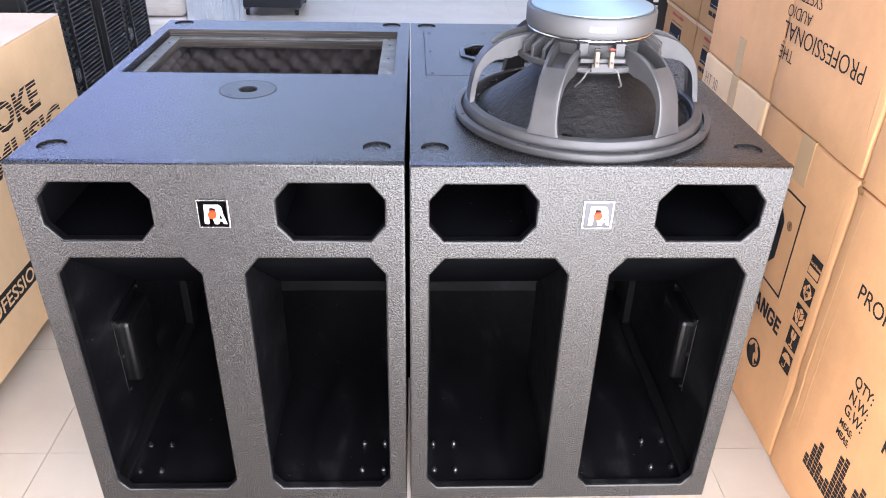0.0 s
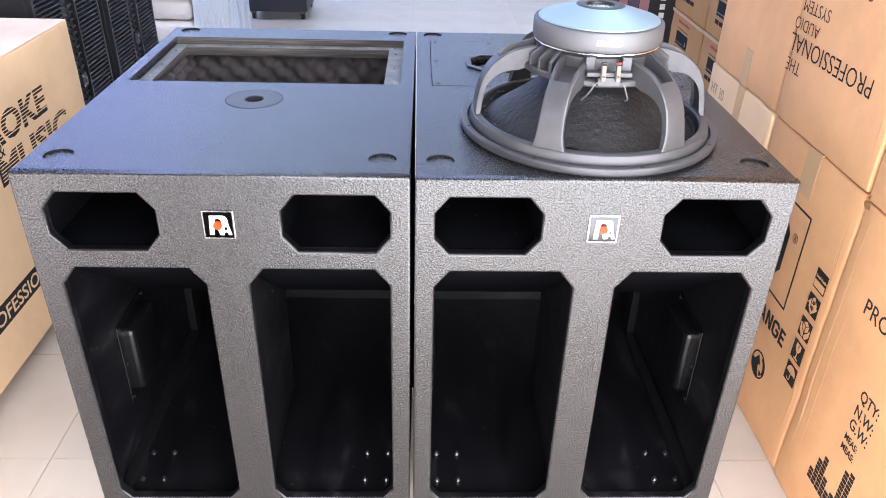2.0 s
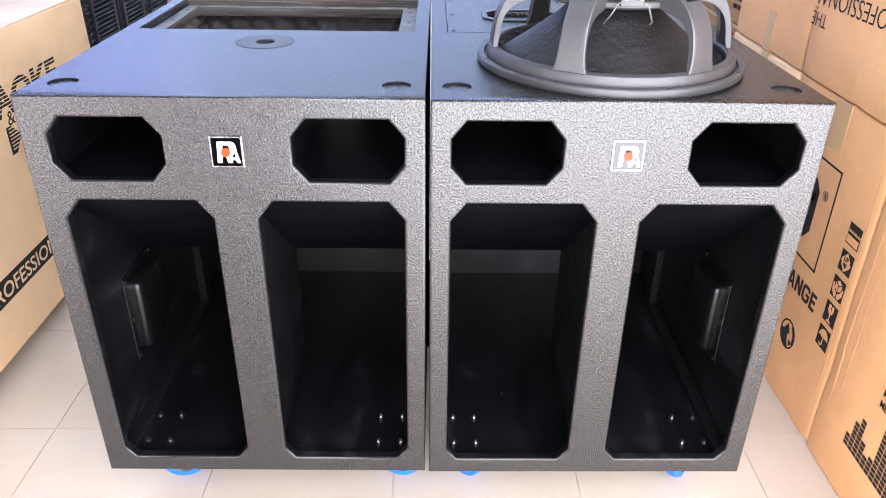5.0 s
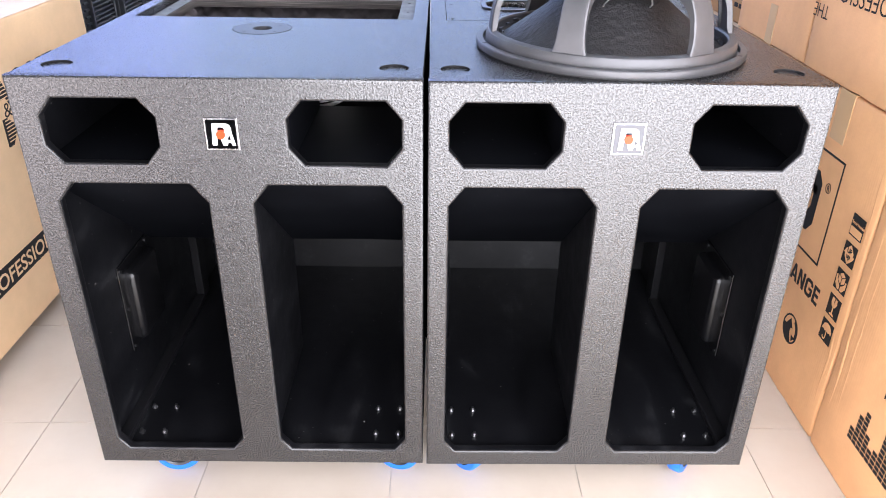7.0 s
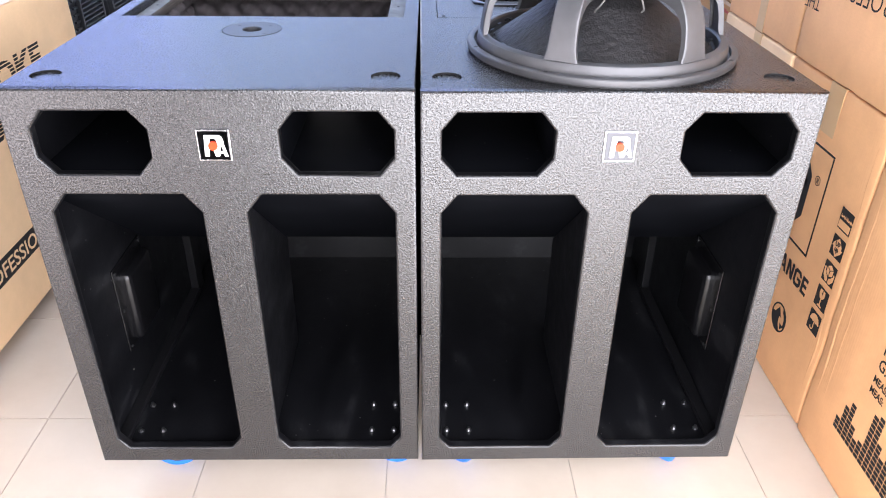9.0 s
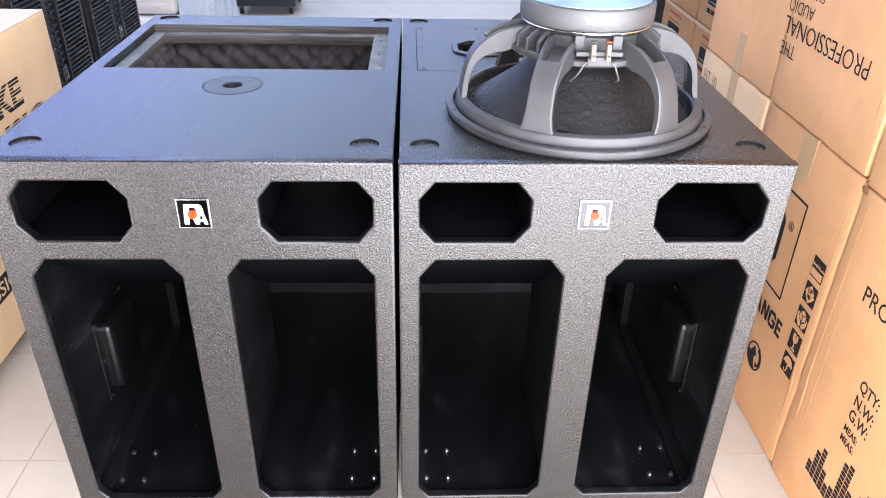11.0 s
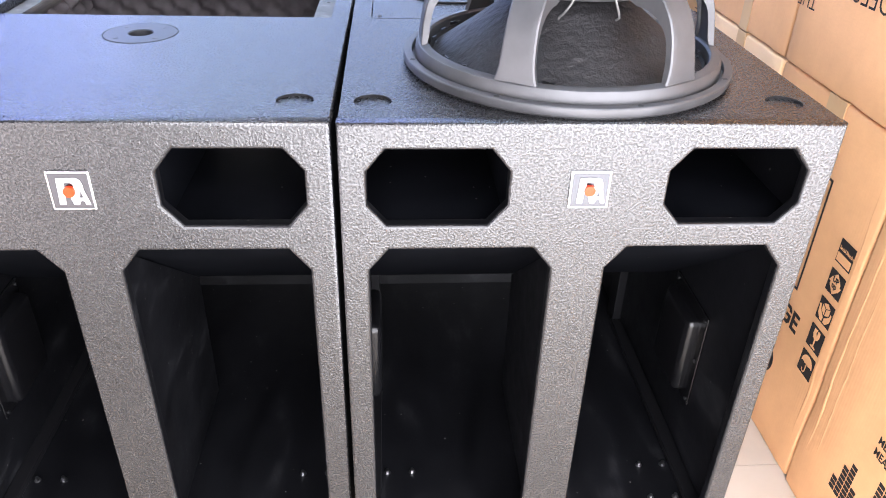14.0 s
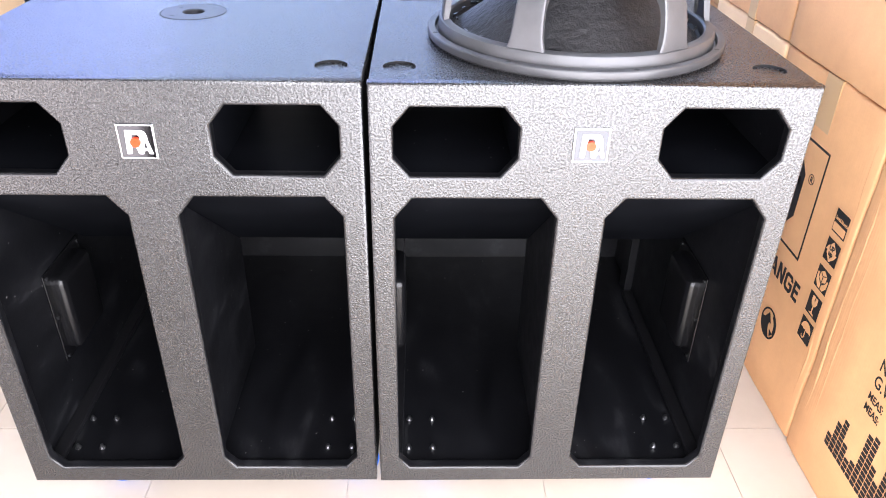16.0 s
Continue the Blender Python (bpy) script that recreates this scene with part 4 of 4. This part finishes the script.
def on(parent, y, z):
    """Carton coordinates of a place on the face that looks towards the cabinets."""
    o = parent.matrix_world.translation
    return OUT, y - o.y, z - o.z


def say(parent, body, y, z, size, squeeze=1.0, bold=0.0, flip=False, material=INK, align="LEFT", turn=0.0):
    x, yy, zz = on(parent, y, z)
    printed(parent, text_mesh(body, size, bold=bold, squeeze=squeeze, align=align), material, x, yy, zz, -1, flip=flip, turn=turn)


# handling symbols and lettering on the middle lower carton
def symbol(parent, z0, z1, shapes, name, y0=0.280, y1=0.329):
    x, yy, zz = on(parent, (y0 + y1) / 2, (z0 + z1) / 2)
    h, w2 = (z1 - z0) / 2, (y1 - y0) / 2
    p = printed(parent, flat([rect(-w2, -h, w2, h)]), INK, x, yy, zz, -1, name, label="printed black handling symbol")
    for sh in shapes:
        me = flat([[(a * w2, b * h) for a, b in sh]])
        printed(p, me, CARD, x - 0.0007, yy, zz, -1, "symbol_shape")
    return p


s1 = symbol(mid_low, 0.494, 0.542, [[(-0.9, -0.85), (0.9, -0.85), (0.9, -0.15), (-0.9, -0.15)]], "serial_label")
x, yy, zz = on(mid_low, 0.326, 0.521)
printed(s1, text_mesh("Serial Number", 0.0075, squeeze=0.85), CARD, x - 0.0009, yy, zz, -1)
s2 = symbol(mid_low, 0.431, 0.479, [[(0, 0.92), (0.62, 0.28), (0.62, 0.05), (0.85, 0.05), (0.62, -0.35), (0, -0.92), (-0.62, -0.28), (-0.62, -0.05), (-0.85, -0.05), (-0.62, 0.35)]], "up_symbol")
x, yy, zz = on(mid_low, 0.305, 0.458)
printed(s2, text_mesh("UP", 0.011, bold=0.0006, align="CENTER"), INK, x - 0.0013, yy, zz, -1)
x, yy, zz = on(mid_low, 0.305, 0.453)
printed(s2, text_mesh("dn", 0.011, bold=0.0006, align="CENTER"), INK, x - 0.0013, yy, zz, -1, flip=True)
arc = lambda r, a0, a1, n, cx=0, cy=0: [(cx + r * math.cos(radians(a0 + (a1 - a0) * i / n)), cy + r * math.sin(radians(a0 + (a1 - a0) * i / n))) for i in range(n + 1)]
s3 = symbol(mid_low, 0.366, 0.415, [[(0.05, 0.86), (0.56, 0.56), (0.56, 0.0), (0.05, -0.30), (-0.46, 0.0), (-0.46, 0.56)],
                                    [(-0.86, 0.35), (-0.66, 0.42), (-0.60, 0.02), (-0.30, -0.28), (-0.06, -0.46), (-0.06, -0.86), (-0.36, -0.86), (-0.78, -0.42)],
                                    [(0.12, -0.46), (0.44, -0.24), (0.70, 0.05), (0.74, 0.30), (0.90, 0.22), (0.86, -0.40), (0.46, -0.86), (0.12, -0.86)]], "care_symbol")
x, yy, zz = on(mid_low, 0.3045, 0.3905)
for q in ([(0.0, 0.30), (0.05, 0.24), (0.10, 0.30), (0.56, 0.56), (0.52, 0.62), (0.05, 0.36), (-0.42, 0.62), (-0.46, 0.56)], [(0.01, 0.30), (0.09, 0.30), (0.09, -0.26), (0.01, -0.26)]):
    printed(s3, flat([[(0.0245 * a, 0.0245 * b) for a, b in q]]), INK, x - 0.0011, yy, zz, -1, "fold_line")
symbol(mid_low, 0.301, 0.351, [[(-0.42, 0.82), (0.0, 0.84), (-0.08, 0.5), (0.12, 0.3), (0.1, 0.84), (0.42, 0.82), (0.45, 0.35), (0.3, 0.05), (0.07, -0.06), (0.07, -0.62), (0.36, -0.74), (0.36, -0.84), (-0.36, -0.84), (-0.36, -0.74), (-0.07, -0.62), (-0.07, -0.06), (-0.3, 0.05), (-0.45, 0.35)]], "glass_symbol")
symbol(mid_low, 0.237, 0.288, [arc(0.80, 0, 180, 16, 0.05, 0.02) + [(-0.5, 0.10), (-0.22, 0.02), (0.05, 0.10), (0.32, 0.02), (0.6, 0.10)], [(0.0, 0.06), (0.10, 0.06), (0.10, -0.55), (0.0, -0.55)], arc(0.27, 0, -180, 10, -0.17, -0.55) + arc(0.17, -180, 0, 10, -0.17, -0.55)], "umbrella_symbol")
x, yy, zz = on(mid_low, 0.545, 0.493)
lf = printed(mid_low, flat([rect(-0.137, -0.124, 0.137, 0.124), rect(-0.132, -0.119, 0.132, 0.119)]), INK, x, yy, zz, -1, "printed_frame", label="square outline with a dark emblem")
printed(lf, flat([octagon(-0.05, -0.075, 0.068, 0.072, 0.022, 0.024), octagon(-0.02, -0.045, 0.042, 0.047, 0.02, 0.03)]), INK, x, yy, zz, -1, "emblem")
printed(lf, flat([rect(0.02, 0.018, 0.056, 0.036)]), INK, x, yy, zz, -1, "emblem_bar")
x, yy, zz = on(mid_low, 0.450, 0.543)
rg = printed(mid_low, flat([ring_pts(0, 0, 0.0115, 24), ring_pts(0, 0, 0.0098, 24)]), INK, x, yy, zz, -1, "registered_mark")
printed(rg, text_mesh("R", 0.0125, bold=0.0003, align="CENTER"), INK, x, yy, zz - 0.0062, -1)
x, yy, zz = on(mid_low, 0.512, 0.286)
C_FACE = [(0.103, 0.030), (0.112, 0.030), (0.112, 0.034), (0.104, 0.043), (0.084, 0.043), (0.076, 0.035), (0.076, 0.008), (0.084, 0.0), (0.104, 0.0), (0.112, 0.008), (0.112, 0.024), (0.094, 0.024), (0.094, 0.017), (0.103, 0.017), (0.103, 0.011), (0.100, 0.008), (0.088, 0.008), (0.085, 0.011), (0.085, 0.032), (0.088, 0.035), (0.100, 0.035), (0.103, 0.033)]
for loops in ([[(0.0, 0), (0.0095, 0), (0.0115, 0.008), (0.0235, 0.008), (0.0255, 0), (0.035, 0), (0.022, 0.043), (0.013, 0.043)], [(0.0135, 0.015), (0.0215, 0.015), (0.0175, 0.031)]],
              [[(0.039, 0), (0.048, 0), (0.048, 0.027), (0.061, 0), (0.071, 0), (0.071, 0.043), (0.062, 0.043), (0.062, 0.016), (0.049, 0.043), (0.039, 0.043)]],
              [C_FACE],
              [[(0.117, 0), (0.143, 0), (0.143, 0.008), (0.126, 0.008), (0.126, 0.018), (0.141, 0.018), (0.141, 0.026), (0.126, 0.026), (0.126, 0.035), (0.143, 0.035), (0.143, 0.043), (0.117, 0.043)]]):
    printed(mid_low, flat(loops), INK, x, yy, zz, -1, "lettering")
x, yy, zz = on(mid_low, 0.448, 0.174)
rc = printed(mid_low, flat([ring_pts(0, 0, 0.038, 40), ring_pts(0, 0, 0.0335, 40)]), INK, x, yy, zz, -1, "recycling_mark", label="printed recycling mark")
printed(rc, flat([[(-0.006, 0.027), (0.010, 0.005), (0.002, 0.005), (0.0, -0.006), (0.004, -0.019), (0.012, -0.029)] + arc(0.0345, -72, -185, 16) + [(-0.026, 0.004), (-0.022, 0.005)]]), INK, x, yy, zz, -1, "arrow")
printed(rc, flat([arc(0.0345, 68, -30, 12) + [(0.0275, -0.012)] + arc(0.0265, -18, 60, 8)]), INK, x, yy, zz, -1, "arrow")
printed(rc, flat([[(0.011, -0.010), (0.030, -0.012), (0.016, -0.025)]]), INK, x, yy, zz, -1, "arrow_head")
tape_strip(mid_low, (OUT + 0.0006, 0.188, 0.645), (0.03, 0.250, 0.7545), TAPE_CLEAR)
# lettering on the near carton
say(near_low, "PROFESSIONAL", 0.144, 0.553, 0.036, 0.95)
say(near_low, "KARAOKE", -0.065, 0.350, 0.034, 0.95, 0.0008)
for body, z, size in (("QTY:", 0.401, 0.026), ("N.W:", 0.363, 0.026), ("G.W:", 0.329, 0.026), ("MEAS:", 0.298, 0.016), ("MEAS:", 0.273, 0.016)):
    say(near_low, body, 0.063, z, size, 0.84, 0.0004)
heights = [3, 7, 9, 5, 3, 4, 12, 13, 8, 6, 10, 12, 7, 4, 8, 6]
for i, n in enumerate(heights):
    yy0 = 0.127 - 0.0172 * i
    x, q, zz = on(near_low, yy0, 0.122)
    for k in range(n):
        part("level_bar", boxes(((x, q - 0.0145, zz + 0.0105 * k), (x + 0.0008, q, zz + 0.0105 * k + 0.0080))), INK, near_low)
crease(near_low, 0.432, 0.03, 0.715, 0.007, 0.0030, seed=1.1)
crease(near_low, 0.404, 0.05, 0.66, 0.006, 0.0020, seed=5.2)
crease(mid_low, 0.022, 0.05, 0.70, 0.006, 0.0024, seed=2.7)
crease(near_up, 0.436, 0.03, 0.50, 0.006, 0.0022, seed=3.4)
crease(mid_up, 0.020, 0.04, 0.50, 0.006, 0.0022, seed=7.9)
crease(mid_up, 0.424, 0.03, 0.60, 0.006, 0.0024, seed=8.8)
crease(far_low, 0.018, 0.10, 0.70, 0.006, 0.0020, seed=9.4)
crease(far_up, 0.424, 0.03, 0.55, 0.005, 0.0018, seed=11.3)
crease(near_low, 0.250, 0.60, 0.74, 0.010, 0.0012, seed=13.1)
torn_corner(near_low, 0.456, 0.738, 0.020, 2.0)
torn_corner(near_up, 0.455, 0.010, 0.010, 5.0)
torn_corner(mid_up, 0.436, 0.150, 0.009, 8.0)
# upside-down lettering on the upper carton
for body, z, size, yy0, squeeze in (("THE", 0.900, 0.032, 0.629, 0.90), ("PROFESSIONAL", 0.955, 0.041, 0.334, 0.97), ("AUDIO", 0.993, 0.029, 0.587, 0.95), ("SYSTEM", 1.035, 0.029, 0.558, 0.95), ("QTY:", 1.105, 0.026, 0.42, 0.84)):
    say(mid_up, body, yy0, z, size, squeeze, -0.0005, flip=True)
tape_strip(far_up, (OUT + 0.0006, 0.193, 0.0), (0.02, 0.236, 0.098), TAPE_CLEAR)
tape_strip(far_low, (OUT + 0.0006, 0.187, 0.62), (0.03, 0.233, 0.7545), TAPE_CLEAR)
say(far_low, "HT 30", 1.125, 0.672, 0.036, 0.8, -0.0010, material=INK_PEN)


# carton beside the open cabinet, striped lettering
lc = carton("karaoke_carton", (-1.584, 0.24, 0.05), (0.518, 1.045, 0.757), CARD_PALE, "large kraft carton with striped karaoke lettering, on wooden runners", sag=0.002)
for k in range(3):
    part("runner", boxes(((0.03, 0.06 + 0.43 * k, -0.05), (0.46, 0.13 + 0.43 * k, -0.001)), bevel=0.002), PLY, lc, "rough wooden runner")


# thin added sheet that paints the carton's top as brightly lit
bm = boxes(((0.002, 0.002, 0.7580), (0.5162, 1.043, 0.7598)), bevel=0.0008)
part("lit_top_sheet", bm, LIT_TOP, lc, "added sheet, carton top painted paler for strong light")


def say_left(parent, body, y, z, size, squeeze=1.0, bold=0.0, material=INK, align="LEFT", lift=0.0):
    o = parent.matrix_world.translation
    return printed(parent, text_mesh(body, size, bold=bold, squeeze=squeeze, align=align), material, 0.5195 + lift, y - o.y, z - o.z, 1)


def stripes(parent, y0, y1, z0, z1, n):
    o = parent.matrix_world.translation
    step = (z1 - z0) / n
    for k in range(1, n):
        zc = z0 + step * k
        part("print_stripe", boxes(((0.5192, y0 - o.y, zc - 0.0013 - o.z), (0.5202, y1 - o.y, zc + 0.0013 - o.z))), CARD_PALE, parent)


say_left(lc, "KARAOKE", 1.040, 0.613, 0.074, 1.25, 0.0036, align="RIGHT")
stripes(lc, 0.45, 1.045, 0.613, 0.687, 8)
say_left(lc, "MUSIC", 1.144, 0.515, 0.069, 1.54, 0.0036, align="RIGHT")
stripes(lc, 0.735, 1.15, 0.515, 0.586, 8)
say_left(lc, "&", 0.742, 0.583, 0.038, 1.1, 0.0)
o = lc.matrix_world.translation
band = part("printed_band", boxes(((0.5185, 0.28 - o.y, 0.190 - o.z), (0.5194, 1.00 - o.y, 0.254 - o.z))), INK, lc, "black band with pale lettering")
printed(band, text_mesh("PROFESSIONAL", 0.0415, bold=0.0006, squeeze=1.12, align="RIGHT"), CARD_PALE, 0.5198, 0.8905 - o.y, 0.2015 - o.z, 1)


# ---- louvred speaker cabinets along the wall ----
def louvred_cabinet(y0, x_face=-1.30):
    t = thing("louvred_speaker", (x_face, y0, 0), "tall dark speaker cabinet with a louvred grille", "speaker cabinet", "row of louvred speakers")
    wd, h = 0.535, 1.15
    part("cabinet_body", boxes(((-0.45, 0, 0.0), (-0.02, wd, h)), bevel=0.004), CABINET_DARK, t)
    for a, b in ((0.0, 0.016), (0.208, 0.222), (0.318, 0.330), (wd - 0.016, wd)):
        part("grille_post", boxes(((-0.02, a, 0.0), (0.0, b, h)), bevel=0.002), CABINET_DARK, t)
    for a, b in ((0.016, 0.208), (0.330, wd - 0.016)):
        for k in range(64):
            z = 0.05 + k * 0.0166
            bm = bmesh.new()
            box(bm, (-0.016, a, z), (-0.002, b, z + 0.0046))
            for v in bm.verts:
                if v.co.x > -0.01:
                    v.co.z -= 0.003
            part("slat", bm, GRILLE, t)
    for k in range(42):
        z = 0.05 + k * 0.0256
        bm = boxes(((-0.018, 0.226, z), (-0.010, 0.262, z + 0.008)), ((-0.018, 0.278, z), (-0.010, 0.314, z + 0.008)))
        part("vent_slot", bm, GRILLE, t)
    bg = part("badge", boxes(((-0.004, 0.249, 0.423), (0.003, 0.291, 0.467)), bevel=0.001), PLATED, t, "square metal badge")
    part("badge_field", boxes(((0.003, 0.2525, 0.4265), (0.0036, 0.2875, 0.4635))), BADGE_BLACK, bg)
    part("badge_shape", boxes(((0.0036, 0.258, 0.431), (0.0042, 0.266, 0.459)), ((0.0036, 0.266, 0.451), (0.0042, 0.281, 0.459)), ((0.0036, 0.273, 0.431), (0.0042, 0.283, 0.446))), PLATED, bg)
    return t


lv = louvred_cabinet(1.560)
copy_thing(lv, pose(-1.30, 2.178, 0))
copy_thing(lv, pose(-1.66, 0.98, 0))


# ---- wrapped stack, flight case and far cartons ----
ws = thing("wrapped_stack", (-1.715, 3.55, 0), "stack of cream sheets wrapped in clear film", "wrapped goods")
for k in range(6):
    bm = boxes(((-0.62, -0.05, 0.004 + 0.13 * k), (0.36, 0.75, 0.128 + 0.13 * k)), bevel=0.035, seg=3)
    for v in bm.verts:
        v.co.x += 0.02 * noise.noise((v.co.y * 3, k * 1.7, 0.3))
        v.co.y += 0.025 * noise.noise((v.co.x * 4, k * 2.3, 1.3))
    part("wrapped_sheet", bm, WRAP, ws, smooth=True)
bag = thing("film_bag", (-1.245, 3.62, 0), "tall goods bundled in crumpled clear film", "wrapped goods")
bm = boxes(((-0.105, -0.12, 0.0), (0.105, 0.5, 0.9)))
bmesh.ops.subdivide_edges(bm, edges=bm.edges[:], cuts=24, use_grid_fill=True)
for v in bm.verts:
    n3 = noise.noise_vector((v.co.x * 9, v.co.y * 9, v.co.z * 3))
    v.co.x += 0.018 * n3.x
    v.co.y += 0.03 * n3.y + 0.012 * noise.noise((v.co.x * 15, 0.0, v.co.z * 4))
part("film", bm, FILM, bag, smooth=True)

case = thing("black_case", (-1.07, 4.69, 0), "black equipment case on small casters", "equipment case")
part("case_body", boxes(((-0.23, -0.02, 0.064), (0.22, 0.50, 0.95)), bevel=0.006), CABINET_DARK, case)
for sx in (-0.185, 0.18):
    for sy in (0.03, 0.45):
        c = part("case_caster", boxes(((sx - 0.02, sy - 0.025, 0.046), (sx + 0.02, sy + 0.025, 0.0645)), bevel=0.002), PLATED, case)
        bm = bmesh.new()
        disc(bm, (sx - 0.012, sy, 0.024), 0.024, 20, "x", 0.024)
        part("caster_wheel", bm, RUBBER, c)
        bm = bmesh.new()
        disc(bm, (sx - 0.015, sy, 0.024), 0.014, 16, "x", 0.030)
        part("wheel_cap", bm, PLATED, c)


def appliance_carton(y, z, h=0.226):
    t = carton("appliance_carton", (1.20, y, z), (0.45, 0.436, h), CARD_BROWN, "brown carton printed with a small appliance", "brown appliance cartons", sag=0.006)
    k = h / 0.226
    pic = part("printed_picture", boxes(((-0.0045, 0.170, 0.088 * k), (-0.0032, 0.328, 0.146 * k))), INK_BLUE, t, "dark blue printed picture")
    part("picture_detail", boxes(((-0.0052, 0.186, 0.100 * k), (-0.0045, 0.199, 0.118 * k)), ((-0.0052, 0.23, 0.098 * k), (-0.0045, 0.32, 0.101 * k))), SCUFF, pic)
    for a, b, dz in ((0.285, 0.325, 0.0), (0.255, 0.280, -0.003), (0.225, 0.250, -0.003), (0.195, 0.220, 0.0), (0.170, 0.190, -0.003)):
        part("printed_bar", boxes(((-0.0045, a, 0.183 * k), (-0.0032, b, (0.195 + dz) * k))), INK_RED, t)
    for a, b in ((0.29, 0.328), (0.225, 0.280), (0.172, 0.217)):
        part("printed_bar", boxes(((-0.0045, a, 0.056 * k), (-0.0032, b, 0.072 * k))), INK, t)
    part("printed_bar", boxes(((-0.0045, 0.175, 0.158 * k), (-0.0032, 0.325, 0.160 * k))), INK, t)
    part("tape", boxes(((-0.0048, 0.0, h - 0.014), (-0.0030, 0.436, h - 0.001))), TAPE, t, "shiny brown packing tape")
    return t


ac = appliance_carton(2.128, 0.383)
low = appliance_carton(2.129, 0.0, 0.1905)
for y in (2.128, 1.688):
    if y < 2:
        copy_thing(low, pose(1.201, y + 0.001, 0))
        copy_thing(ac, pose(1.201, y, 0.383))
    copy_thing(low, pose(1.199, y, 0.1915))
    for k in range(3):
        copy_thing(ac, pose(1.199 + 0.002 * k, y - 0.001 * k, 0.610 + 0.227 * k))

pc = thing("printed_display_box", (1.06, 3.0, 0), "black printed box under clear film", "display box")
part("box_body", boxes(((-0.12, 0, 0.0), (0.32, 0.35, 0.95)), bevel=0.004), CABINET_DARK, pc)
for a, b, z0, z1, m in ((-0.11, -0.02, 0.30, 0.93, MAUVE), (-0.015, 0.03, 0.30, 0.93, PINK), (0.095, 0.145, 0.33, 0.93, PINK), (0.035, 0.09, 0.36, 0.9, MAUVE), (0.205, 0.232, 0.40, 0.428, WHITE), (0.205, 0.232, 0.455, 0.483, WHITE), (0.205, 0.232, 0.50, 0.528, WHITE), (0.205, 0.232, 0.545, 0.573, WHITE)):
    part("printed_panel", boxes(((a, -0.003, z0), (b, 0.0005, z1))), m, pc)


# ---- floor tiles ----
PITCH = 0.402
bm = boxes(((0.001, 0.001, -0.004), (PITCH - 0.001, PITCH - 0.001, 0.0)))
tile_mesh = bpy.data.meshes.new("floor_tile")
bm.to_mesh(tile_mesh)
bm.free()
tile_mesh.materials.append(TILE)
rest = bmesh.new()
i0, i1 = int((XA + 0.074) / PITCH) - 1, int((XB + 0.074) / PITCH) + 1
j0, j1 = int((YA - 0.285) / PITCH) - 1, int((YB - 0.285) / PITCH) + 1
made = 0
for j in range(j0, j1 + 1):
    for i in range(i0, i1 + 1):
        x, y = -0.074 + i * PITCH, 0.285 + j * PITCH
        if -6 <= i <= 7 and -5 <= j <= 15:
            t = new("floor_tile", tile_mesh)
            t.location = (x, y, 0)
            t.parent = floor
            made += 1
        else:
            box(rest, (max(x + 0.001, XA), max(y + 0.001, YA), -0.004), (min(x + PITCH - 0.001, XB), min(y + PITCH - 0.001, YB), 0.0))
tagged(part("far_floor_tiles", rest, TILE, floor), kind="stuff")
